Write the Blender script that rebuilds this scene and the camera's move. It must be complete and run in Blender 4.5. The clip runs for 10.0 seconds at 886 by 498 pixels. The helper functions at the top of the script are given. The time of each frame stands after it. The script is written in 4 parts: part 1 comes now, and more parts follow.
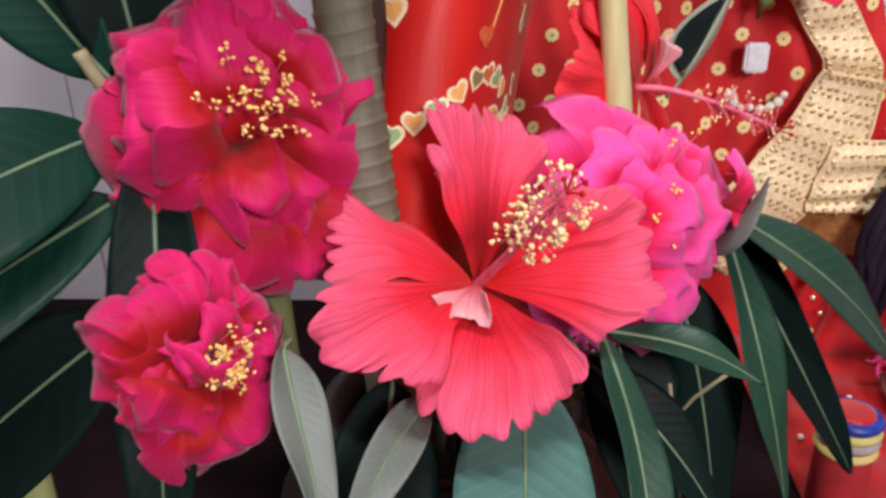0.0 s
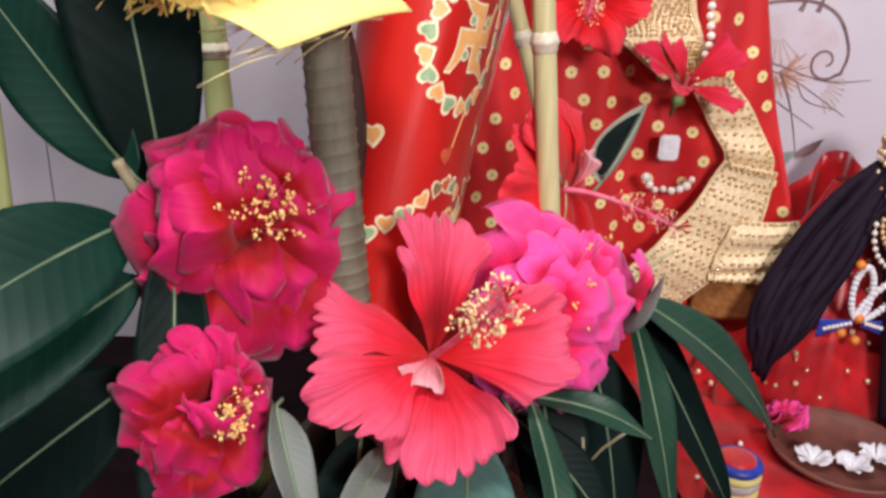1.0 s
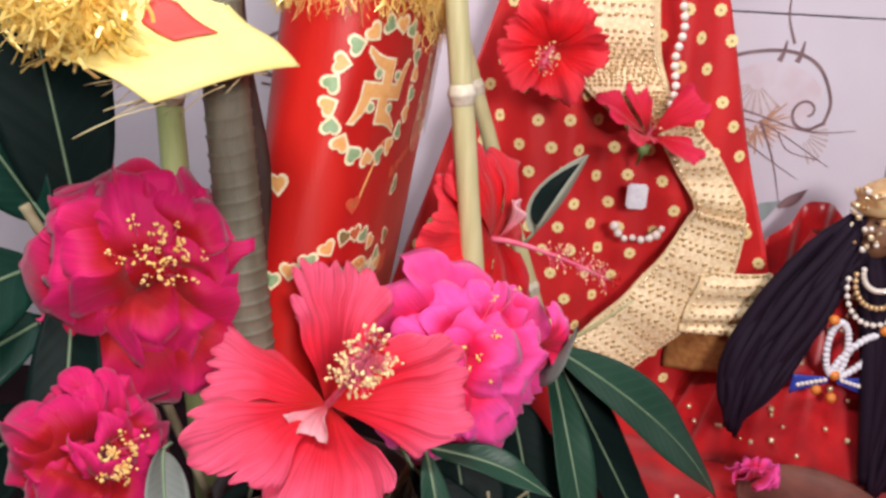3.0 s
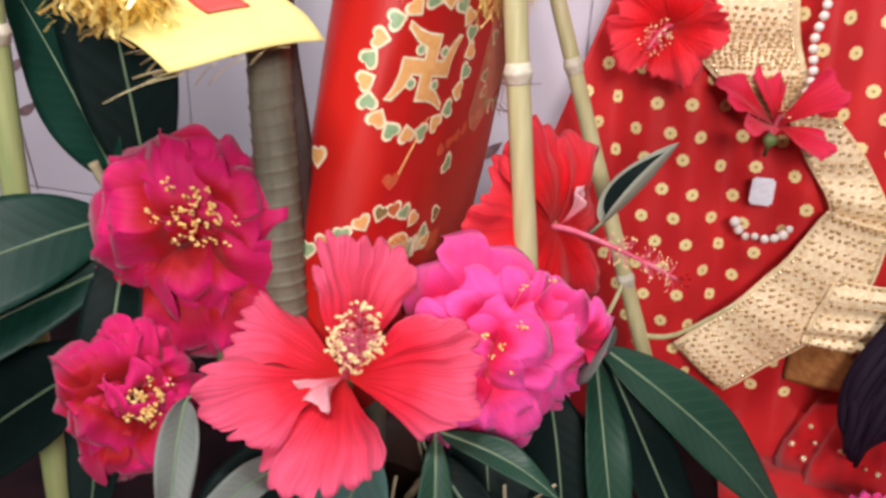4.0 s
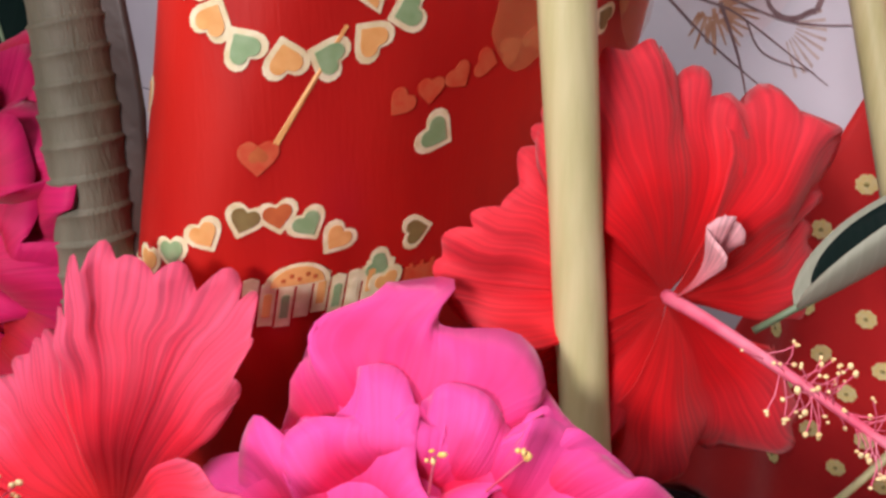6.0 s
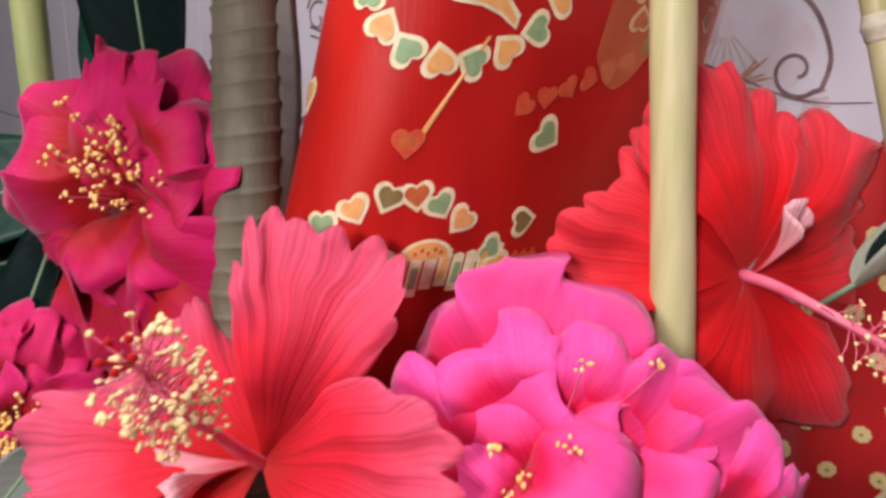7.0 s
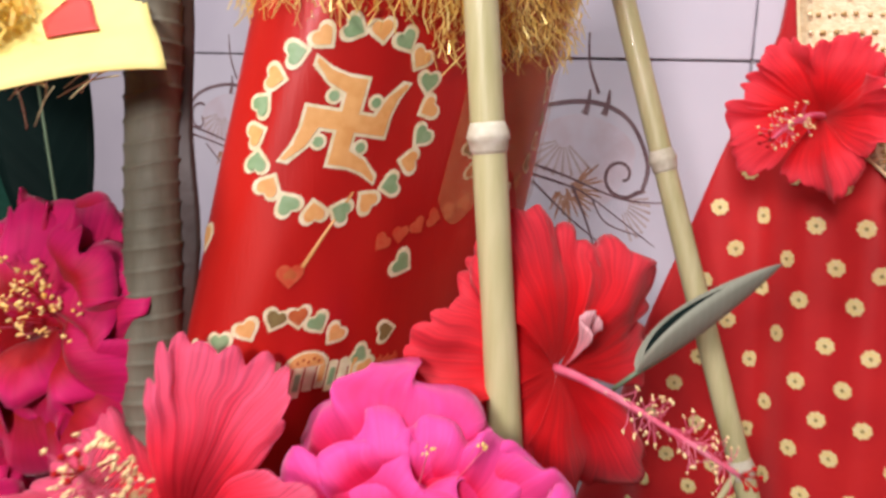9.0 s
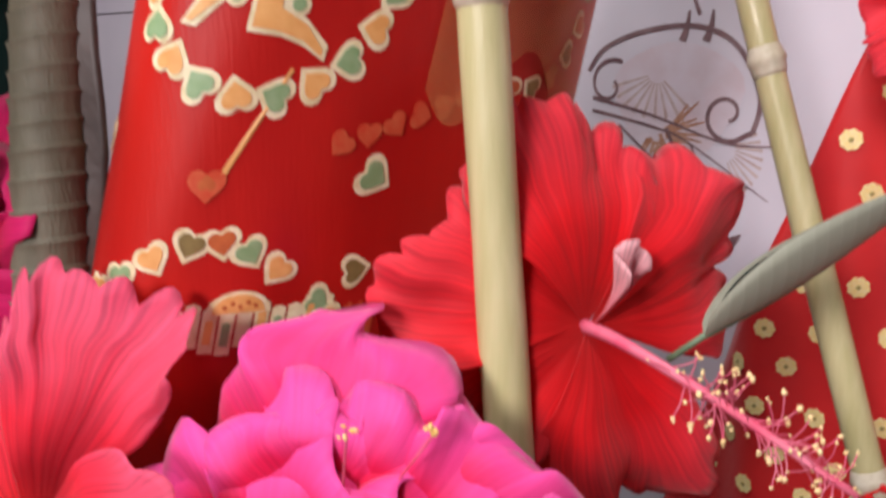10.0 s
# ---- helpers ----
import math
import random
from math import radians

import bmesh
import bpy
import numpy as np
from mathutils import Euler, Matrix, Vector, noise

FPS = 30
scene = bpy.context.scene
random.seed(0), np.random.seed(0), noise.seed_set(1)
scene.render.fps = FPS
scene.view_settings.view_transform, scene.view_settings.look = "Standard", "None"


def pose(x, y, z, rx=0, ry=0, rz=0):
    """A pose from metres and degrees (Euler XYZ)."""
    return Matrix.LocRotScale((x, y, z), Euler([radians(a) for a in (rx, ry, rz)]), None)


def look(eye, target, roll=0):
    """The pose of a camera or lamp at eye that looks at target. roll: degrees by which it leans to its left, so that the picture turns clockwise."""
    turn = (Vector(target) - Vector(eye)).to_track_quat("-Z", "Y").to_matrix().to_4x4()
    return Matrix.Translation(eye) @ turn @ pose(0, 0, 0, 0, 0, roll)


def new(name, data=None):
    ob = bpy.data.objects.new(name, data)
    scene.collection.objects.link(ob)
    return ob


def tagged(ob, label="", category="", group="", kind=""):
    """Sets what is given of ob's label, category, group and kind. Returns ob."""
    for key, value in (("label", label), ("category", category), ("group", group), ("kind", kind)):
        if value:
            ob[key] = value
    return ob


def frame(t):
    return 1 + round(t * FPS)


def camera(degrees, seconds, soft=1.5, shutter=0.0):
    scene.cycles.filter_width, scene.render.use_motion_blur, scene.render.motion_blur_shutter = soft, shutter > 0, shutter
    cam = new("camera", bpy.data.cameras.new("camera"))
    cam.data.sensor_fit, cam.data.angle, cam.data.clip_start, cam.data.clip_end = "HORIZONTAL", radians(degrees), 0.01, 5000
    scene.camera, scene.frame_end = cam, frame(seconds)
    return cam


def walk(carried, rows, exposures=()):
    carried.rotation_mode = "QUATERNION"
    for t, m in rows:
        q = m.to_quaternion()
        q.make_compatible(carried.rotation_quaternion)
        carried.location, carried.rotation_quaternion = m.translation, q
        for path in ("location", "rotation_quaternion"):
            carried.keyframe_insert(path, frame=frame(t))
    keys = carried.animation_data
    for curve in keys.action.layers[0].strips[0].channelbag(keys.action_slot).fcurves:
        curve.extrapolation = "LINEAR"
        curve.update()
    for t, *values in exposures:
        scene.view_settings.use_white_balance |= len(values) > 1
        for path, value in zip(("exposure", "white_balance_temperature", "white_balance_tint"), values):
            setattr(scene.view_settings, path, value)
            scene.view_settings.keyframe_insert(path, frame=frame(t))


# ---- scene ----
cam = camera(57.5, 10.0, soft=2.8, shutter=0.35)
PATH = [
    (0, (0.031, 0.094, 0.459), (-0.037, 1.915, -0.365), -0.8),
    (0.5, (0.019, 0.038, 0.493), (0.021, 1.857, -0.337), 3.2),
    (1, (0.018, 0.028, 0.519), (0.11, 1.874, -0.243), 3.2),
    (1.5, (0.015, 0.014, 0.535), (0.116, 1.877, -0.186), 3.9),
    (2, (0.029, 0.013, 0.535), (0.126, 1.88, -0.174), 4.5),
    (2.5, (0.06, 0.02, 0.533), (0.098, 1.88, -0.202), 2.5),
    (2.7, (0.077, 0.025, 0.529), (0.106, 1.906, -0.151), 3.0),
    (3.8, (0.154, 0.031, 0.535), (-0.239, 1.856, -0.182), 2.0),
    (4, (0.182, 0.052, 0.534), (-0.318, 1.833, -0.225), 2.4),
    (4.5, (0.205, 0.152, 0.516), (-0.462, 1.828, -0.348), 2.0),
    (5, (0.206, 0.253, 0.522), (-0.788, 1.736, -0.378), 3.8),
    (5.2, (0.199, 0.281, 0.507), (-0.882, 1.663, -0.453), 3.3),
    (6.3, (0.226, 0.349, 0.453), (-1.157, 1.619, -0.235), -1.4),
    (6.5, (0.229, 0.331, 0.445), (-1.184, 1.637, -0.101), -0.9),
    (7, (0.221, 0.278, 0.443), (-1.096, 1.658, -0.155), 1.3),
    (7.5, (0.231, 0.203, 0.448), (-0.891, 1.787, -0.034), 3.9),
    (8, (0.225, 0.142, 0.451), (-0.883, 1.718, -0.088), 2.4),
    (8.5, (0.262, 0.161, 0.448), (-0.744, 1.807, -0.079), 2.8),
    (9, (0.266, 0.235, 0.479), (-0.863, 1.829, 0.051), 1.6),
    (9.5, (0.247, 0.299, 0.474), (-1.028, 1.776, 0.035), 1.6),
    (10, (0.247, 0.335, 0.435), (-1.107, 1.731, -0.028), 0.4),
]
walk(cam, [(t, look(eye, target, roll)) for t, eye, target, roll in PATH])

# ---- light ----
world = bpy.data.worlds.new("room_air")
world.use_nodes = True
scene.world = world
world.node_tree.nodes["Background"].inputs[0].default_value = (0.86, 0.9, 1.0, 1)
world.node_tree.nodes["Background"].inputs[1].default_value = 0.05
scene.view_settings.exposure = -0.42


def lamp(name, where, target, power, size, colour):
    data = bpy.data.lights.new(name, "AREA")
    data.energy, data.shape, data.size, data.size_y, data.color = power, "RECTANGLE", size[0], size[1], colour
    ob = new(name, data)
    ob.matrix_world = look(where, target)
    return ob


lamp("ceiling_tube_light", (-0.05, 0.12, 1.35), (0.1, 0.6, 0.38), 16.0, (0.7, 0.08), (1.0, 0.96, 0.97))
lamp("side_bulb_light", (0.5, -0.85, 0.95), (0.2, 0.55, 0.35), 28.0, (0.3, 0.3), (1.0, 0.9, 0.91))

# ---- materials ----


def mat(name, base, rough=0.5, metal=0.0, second=None, scale=40.0, detail=4.0, lo=0.35, hi=0.65, bump=0.0,
        bump_scale=200.0, stretch=(1, 1, 1), coat=0.0, sheen=0.0, spec=0.5, through_light=0.0, alpha=1.0, coords="Object"):
    """A principled surface whose colour drifts between two tones, with fine relief."""
    m = bpy.data.materials.new(name)
    m.use_nodes = True
    nt = m.node_tree
    n, link = nt.nodes, nt.links
    b = n["Principled BSDF"]
    b.inputs["Roughness"].default_value, b.inputs["Metallic"].default_value = rough, metal
    b.inputs["Coat Weight"].default_value, b.inputs["Sheen Weight"].default_value = coat, sheen
    b.inputs["Specular IOR Level"].default_value = spec
    b.inputs["Alpha"].default_value = alpha
    co, mp = n.new("ShaderNodeTexCoord"), n.new("ShaderNodeMapping")
    mp.inputs["Scale"].default_value = stretch
    link.new(co.outputs[coords], mp.inputs["Vector"])
    tex = n.new("ShaderNodeTexNoise")
    tex.inputs["Scale"].default_value, tex.inputs["Detail"].default_value = scale, detail
    link.new(mp.outputs[0], tex.inputs["Vector"])
    ramp = n.new("ShaderNodeValToRGB")
    ramp.color_ramp.elements[0].position, ramp.color_ramp.elements[1].position = lo, hi
    ramp.color_ramp.elements[0].color = (*base, 1)
    ramp.color_ramp.elements[1].color = (*(second or [c * 0.8 for c in base]), 1)
    link.new(tex.outputs["Fac"], ramp.inputs["Fac"])
    link.new(ramp.outputs["Color"], b.inputs["Base Color"])
    if bump:
        t2, bp = n.new("ShaderNodeTexNoise"), n.new("ShaderNodeBump")
        t2.inputs["Scale"].default_value = bump_scale
        bp.inputs["Strength"].default_value, bp.inputs["Distance"].default_value = bump, 0.001
        link.new(mp.outputs[0], t2.inputs["Vector"])
        link.new(t2.outputs["Fac"], bp.inputs["Height"])
        link.new(bp.outputs[0], b.inputs["Normal"])
    if through_light:
        tr, mix = n.new("ShaderNodeBsdfTranslucent"), n.new("ShaderNodeMixShader")
        mix.inputs["Fac"].default_value = through_light
        link.new(ramp.outputs["Color"], tr.inputs["Color"])
        link.new(b.outputs[0], mix.inputs[1])
        link.new(tr.outputs[0], mix.inputs[2])
        link.new(mix.outputs[0], n["Material Output"].inputs["Surface"])
    return m


def petal_mat(name, throat, middle, rim, through_light=0.3, vein=0.25, turn=0.5):
    """A petal: UV x runs from throat to rim, y across. Veins fan out along it."""
    m = bpy.data.materials.new(name)
    m.use_nodes = True
    nt = m.node_tree
    n, link = nt.nodes, nt.links
    b = n["Principled BSDF"]
    b.inputs["Roughness"].default_value = 0.62
    b.inputs["Sheen Weight"].default_value = 0.15
    b.inputs["Specular IOR Level"].default_value = 0.25
    uv, sep = n.new("ShaderNodeUVMap"), n.new("ShaderNodeSeparateXYZ")
    link.new(uv.outputs[0], sep.inputs[0])
    co, blot = n.new("ShaderNodeTexCoord"), n.new("ShaderNodeTexNoise")
    blot.inputs["Scale"].default_value = 38
    link.new(co.outputs["Object"], blot.inputs["Vector"])
    add = n.new("ShaderNodeMath")
    add.operation = "MULTIPLY_ADD"
    add.inputs[1].default_value = 0.45
    link.new(blot.outputs["Fac"], add.inputs[0])
    sub = n.new("ShaderNodeMath")
    sub.operation = "SUBTRACT"
    sub.inputs[1].default_value = 0.22
    link.new(sep.outputs["X"], sub.inputs[0])
    link.new(sub.outputs[0], add.inputs[2])
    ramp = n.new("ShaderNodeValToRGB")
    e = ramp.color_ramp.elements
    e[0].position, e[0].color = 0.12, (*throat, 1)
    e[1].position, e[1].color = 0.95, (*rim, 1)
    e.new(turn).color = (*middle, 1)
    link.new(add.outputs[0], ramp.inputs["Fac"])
    mp, tex = n.new("ShaderNodeMapping"), n.new("ShaderNodeTexNoise")
    mp.inputs["Scale"].default_value = (1.2, 26, 1)
    tex.inputs["Scale"].default_value, tex.inputs["Detail"].default_value = 1.0, 3.0
    link.new(uv.outputs[0], mp.inputs["Vector"])
    link.new(mp.outputs[0], tex.inputs["Vector"])
    vr = n.new("ShaderNodeMapRange")
    vr.inputs["From Min"].default_value, vr.inputs["From Max"].default_value = 0.35, 0.65
    vr.inputs["To Min"].default_value, vr.inputs["To Max"].default_value = 1 - vein, 1 + vein * 0.4
    link.new(tex.outputs["Fac"], vr.inputs["Value"])
    mul = n.new("ShaderNodeMix")
    mul.data_type, mul.blend_type = "RGBA", "MULTIPLY"
    mul.inputs["Factor"].default_value = 1.0
    link.new(ramp.outputs["Color"], mul.inputs["A"])
    link.new(vr.outputs["Result"], mul.inputs["B"])
    link.new(mul.outputs["Result"], b.inputs["Base Color"])
    bp = n.new("ShaderNodeBump")
    bp.inputs["Strength"].default_value, bp.inputs["Distance"].default_value = 0.5, 0.0008
    link.new(tex.outputs["Fac"], bp.inputs["Height"])
    link.new(bp.outputs[0], b.inputs["Normal"])
    tr, mix = n.new("ShaderNodeBsdfTranslucent"), n.new("ShaderNodeMixShader")
    mix.inputs["Fac"].default_value = through_light
    link.new(mul.outputs["Result"], tr.inputs["Color"])
    link.new(b.outputs[0], mix.inputs[1])
    link.new(tr.outputs[0], mix.inputs[2])
    link.new(mix.outputs[0], n["Material Output"].inputs["Surface"])
    return m


def leaf_mat(name, deep, pale, rough, spec=0.35):
    """A leaf: pale side veins run slantwise from the midrib; UV x along, y across."""
    m = bpy.data.materials.new(name)
    m.use_nodes = True
    nt = m.node_tree
    n, link = nt.nodes, nt.links
    b = n["Principled BSDF"]
    b.inputs["Roughness"].default_value, b.inputs["Coat Weight"].default_value = rough, 0.0
    b.inputs["Coat Roughness"].default_value = 0.3
    b.inputs["Specular IOR Level"].default_value = spec
    uv, sep = n.new("ShaderNodeUVMap"), n.new("ShaderNodeSeparateXYZ")
    link.new(uv.outputs[0], sep.inputs[0])
    ab, ma, wv = n.new("ShaderNodeMath"), n.new("ShaderNodeMath"), n.new("ShaderNodeMath")
    ab.operation, ma.operation, wv.operation = "ABSOLUTE", "MULTIPLY_ADD", "SINE"
    link.new(sep.outputs["Y"], ab.inputs[0])
    ma.inputs[1].default_value = -14
    link.new(ab.outputs[0], ma.inputs[0])
    m2 = n.new("ShaderNodeMath")
    m2.operation = "MULTIPLY"
    m2.inputs[1].default_value = 110
    link.new(sep.outputs["X"], m2.inputs[0])
    link.new(m2.outputs[0], ma.inputs[2])
    link.new(ma.outputs[0], wv.inputs[0])
    vr = n.new("ShaderNodeMapRange")
    vr.inputs["From Min"].default_value, vr.inputs["From Max"].default_value = 0.7, 1.0
    vr.inputs["To Min"].default_value, vr.inputs["To Max"].default_value = 0.0, 0.22
    link.new(wv.outputs[0], vr.inputs["Value"])
    co, tex = n.new("ShaderNodeTexCoord"), n.new("ShaderNodeTexNoise")
    tex.inputs["Scale"].default_value, tex.inputs["Detail"].default_value = 30, 5
    link.new(co.outputs["Object"], tex.inputs["Vector"])
    ramp = n.new("ShaderNodeValToRGB")
    ramp.color_ramp.elements[0].position, ramp.color_ramp.elements[1].position = 0.3, 0.75
    ramp.color_ramp.elements[0].color, ramp.color_ramp.elements[1].color = (*deep, 1), (*[0.65 * a + 0.35 * c for a, c in zip(deep, pale)], 1)
    link.new(tex.outputs["Fac"], ramp.inputs["Fac"])
    mix = n.new("ShaderNodeMix")
    mix.data_type = "RGBA"
    link.new(vr.outputs["Result"], mix.inputs["Factor"])
    link.new(ramp.outputs["Color"], mix.inputs["A"])
    mix.inputs["B"].default_value = (*pale, 1)
    link.new(mix.outputs["Result"], b.inputs["Base Color"])
    bp = n.new("ShaderNodeBump")
    bp.inputs["Strength"].default_value, bp.inputs["Distance"].default_value = 0.08, 0.0005
    link.new(wv.outputs[0], bp.inputs["Height"])
    link.new(bp.outputs[0], b.inputs["Normal"])
    return m


CORAL = petal_mat("coral_petal", (0.7, 0.004, 0.008), (0.88, 0.02, 0.056), (0.93, 0.125, 0.25), 0.36, vein=0.26)
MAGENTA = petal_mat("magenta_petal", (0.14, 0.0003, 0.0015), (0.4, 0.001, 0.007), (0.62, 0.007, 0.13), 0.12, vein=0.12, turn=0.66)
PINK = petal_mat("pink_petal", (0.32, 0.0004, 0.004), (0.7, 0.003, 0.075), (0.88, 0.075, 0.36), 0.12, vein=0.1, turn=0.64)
RED = petal_mat("red_petal", (0.62, 0.002, 0.004), (0.86, 0.008, 0.016), (0.9, 0.05, 0.08), 0.36, vein=0.18)
CRIMSON = petal_mat("crimson_petal", (0.45, 0.001, 0.006), (0.7, 0.005, 0.03), (0.82, 0.03, 0.1), 0.3, vein=0.2)
PALE = petal_mat("pale_petal", (0.8, 0.06, 0.1), (0.9, 0.3, 0.36), (0.92, 0.5, 0.54), 0.3, vein=0.35)
ANTHER = mat("pollen", (0.85, 0.5, 0.1), 0.8, second=(0.9, 0.68, 0.3), scale=300)
ANTHER_PALE = mat("pale_pollen", (0.88, 0.62, 0.28), 0.8, second=(0.92, 0.74, 0.4), scale=300)
COLUMN = mat("stamen_column", (0.8, 0.1, 0.2), 0.55, second=(0.85, 0.25, 0.35), scale=80, through_light=0.2)
CALYX = mat("calyx_green", (0.14, 0.22, 0.06), 0.6, second=(0.2, 0.28, 0.1), scale=90)
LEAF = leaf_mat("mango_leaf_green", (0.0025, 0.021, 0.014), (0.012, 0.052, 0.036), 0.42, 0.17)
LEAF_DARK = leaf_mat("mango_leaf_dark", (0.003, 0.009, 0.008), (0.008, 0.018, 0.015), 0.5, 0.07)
LEAF_GREY = leaf_mat("leaf_underside", (0.12, 0.14, 0.125), (0.2, 0.225, 0.2), 0.5)
LEAF_DRY = leaf_mat("dried_leaf_back", (0.24, 0.25, 0.19), (0.34, 0.35, 0.28), 0.55)
LEAF_TEAL = leaf_mat("bluish_leaf", (0.05, 0.13, 0.115), (0.12, 0.22, 0.19), 0.3)
LEAF_SOFT = leaf_mat("young_leaf_green", (0.01, 0.04, 0.024), (0.045, 0.09, 0.06), 0.4, 0.2)
RIB = mat("leaf_rib", (0.15, 0.22, 0.13), 0.5, second=(0.1, 0.16, 0.09), scale=60)
BAMBOO = mat("bamboo_cane", (0.62, 0.57, 0.32), 0.42, second=(0.5, 0.47, 0.23), scale=30, stretch=(6, 6, 0.5), coat=0.15, bump=0.15)
BAMBOO_GREEN = mat("green_cane", (0.42, 0.46, 0.2), 0.45, second=(0.3, 0.36, 0.14), scale=24, stretch=(5, 5, 0.5), coat=0.1, bump=0.15)
NODE = mat("cane_node", (0.72, 0.68, 0.55), 0.6, second=(0.55, 0.5, 0.36), scale=160, bump=0.3)
STALK = mat("dry_stalk", (0.165, 0.155, 0.11), 0.62, second=(0.115, 0.108, 0.072), scale=30, stretch=(4, 4, 0.6), bump=0.4, bump_scale=350)
TWIG = mat("dry_twig", (0.4, 0.36, 0.22), 0.7, second=(0.28, 0.24, 0.14), scale=90)
CLOTH_RED = mat("red_satin", (0.52, 0.011, 0.006), 0.46, second=(0.37, 0.003, 0.003), scale=22, bump=0.15, bump_scale=900, stretch=(1, 1, 0.12), sheen=0.03, coat=0.04, spec=0.35)
SARI_RED = mat("red_gauze", (0.74, 0.016, 0.018), 0.5, second=(0.62, 0.008, 0.014), scale=18, bump=0.25, bump_scale=1500, through_light=0.15, sheen=0.3, coat=0.3)
CREAM = mat("print_cream", (0.86, 0.78, 0.55), 0.5, second=(0.72, 0.62, 0.36), scale=250)
PRINT_GREEN = mat("print_green", (0.3, 0.44, 0.24), 0.5, second=(0.22, 0.36, 0.17), scale=200)
PRINT_ORANGE = mat("print_orange", (0.82, 0.45, 0.16), 0.5, second=(0.74, 0.36, 0.11), scale=200)
PRINT_FADED = mat("print_faded", (0.6, 0.12, 0.05), 0.45, second=(0.58, 0.06, 0.025), scale=260)
PRINT_OLIVE = mat("print_olive", (0.26, 0.2, 0.07), 0.5, second=(0.2, 0.14, 0.05), scale=200)
PRINT_RUST = mat("print_rust", (0.55, 0.14, 0.04), 0.5, second=(0.45, 0.1, 0.03), scale=200)
DOT = mat("woven_gold_dot", (0.9, 0.7, 0.26), 0.45, second=(0.92, 0.78, 0.42), scale=400, bump=0.4, bump_scale=900)
DOT_EYE = mat("dot_eye_olive", (0.42, 0.36, 0.12), 0.6, second=(0.36, 0.3, 0.1), scale=300)
LACE = mat("gold_lace", (0.93, 0.77, 0.5), 0.42, metal=0.05, second=(0.82, 0.62, 0.36), scale=260, lo=0.42, hi=0.58, bump=0.8, bump_scale=700)
SEQUIN = mat("sequin", (0.97, 0.86, 0.6), 0.22, second=(0.9, 0.72, 0.42), scale=200, metal=0.55)
HOLE = mat("lace_dark_sequin", (0.46, 0.27, 0.09), 0.4, second=(0.66, 0.44, 0.18), scale=300, metal=0.3)
HEM = mat("hem_inside", (0.5, 0.25, 0.08), 0.45, second=(0.38, 0.15, 0.05), scale=160, bump=0.5, bump_scale=700, through_light=0.2)
CORD = mat("lace_cord", (0.9, 0.72, 0.44), 0.6, second=(0.8, 0.6, 0.32), scale=300)
GAUZE = mat("gold_gauze", (0.78, 0.42, 0.14), 0.35, second=(0.66, 0.28, 0.08), scale=60, alpha=0.28, bump=0.4, bump_scale=1200, sheen=0.3)
TINSEL = mat("gold_tinsel", (1.0, 0.86, 0.34), 0.25, metal=0.25, through_light=0.4, second=(0.95, 0.72, 0.2), scale=140)
PAPER = mat("yellow_paper", (0.9, 0.79, 0.3), 0.6, second=(0.88, 0.74, 0.24), scale=30, bump=0.1, through_light=0.15)
PAPER_RED = mat("red_paper", (0.6, 0.06, 0.05), 0.6, second=(0.5, 0.05, 0.04), scale=60)
TILE = mat("glazed_tile", (0.68, 0.64, 0.71), 0.25, second=(0.61, 0.57, 0.65), scale=6, coat=0.3)
GROUT = mat("tile_grout", (0.54, 0.5, 0.54), 0.85, second=(0.28, 0.24, 0.25), scale=60, bump=0.3)
MOTIF = mat("tile_print", (0.16, 0.09, 0.1), 0.4, second=(0.27, 0.18, 0.19), scale=60)
MOTIF_WASH = mat("tile_print_wash", (0.63, 0.53, 0.58), 0.35, second=(0.67, 0.61, 0.68), scale=40, lo=0.4, hi=0.7)
MOTIF_RUST = mat("tile_print_rust", (0.42, 0.2, 0.12), 0.4, second=(0.55, 0.34, 0.26), scale=120)
MOTIF_LEAF = mat("tile_print_leaf", (0.24, 0.31, 0.31), 0.35, second=(0.34, 0.4, 0.4), scale=60)
MOTIF_PALE = mat("tile_print_pale", (0.48, 0.36, 0.34), 0.4, second=(0.55, 0.44, 0.42), scale=120, lo=0.45, hi=0.55)
PLASTER = mat("wall_paint", (0.36, 0.34, 0.36), 0.8, second=(0.31, 0.29, 0.31), scale=8, bump=0.1)
DARK = mat("dark_table_cloth", (0.016, 0.006, 0.008), 0.95, second=(0.008, 0.004, 0.006), scale=25, bump=0.3, spec=0.1)
CLAY = mat("dark_pot", (0.05, 0.025, 0.018), 0.5, second=(0.03, 0.015, 0.012), scale=30, bump=0.2)
PEARL = mat("pearl", (0.85, 0.8, 0.74), 0.2, second=(0.8, 0.72, 0.62), scale=100, coat=0.6)
WHITE = mat("white_cotton", (0.8, 0.8, 0.84), 0.7, second=(0.7, 0.7, 0.76), scale=300, bump=0.5, bump_scale=800)
BLUE = mat("blue_ribbon", (0.03, 0.06, 0.42), 0.4, second=(0.02, 0.04, 0.3), scale=80)
DOLL_RED = mat("doll_dress", (0.6, 0.01, 0.014), 0.32, second=(0.36, 0.005, 0.01), scale=30, bump=0.2, sheen=0.3)
DOLL_HAIR = mat("doll_hair", (0.010, 0.003, 0.012), 0.75, spec=0.2, second=(0.012, 0.006, 0.016), scale=60, stretch=(1, 1, 0.2))
DOLL_GOLD = mat("doll_gilt", (0.62, 0.36, 0.16), 0.4, metal=0.4, second=(0.7, 0.5, 0.26), scale=150, bump=0.5)
DOLL_FACE = mat("doll_brown", (0.26, 0.13, 0.07), 0.5, second=(0.2, 0.1, 0.05), scale=60)
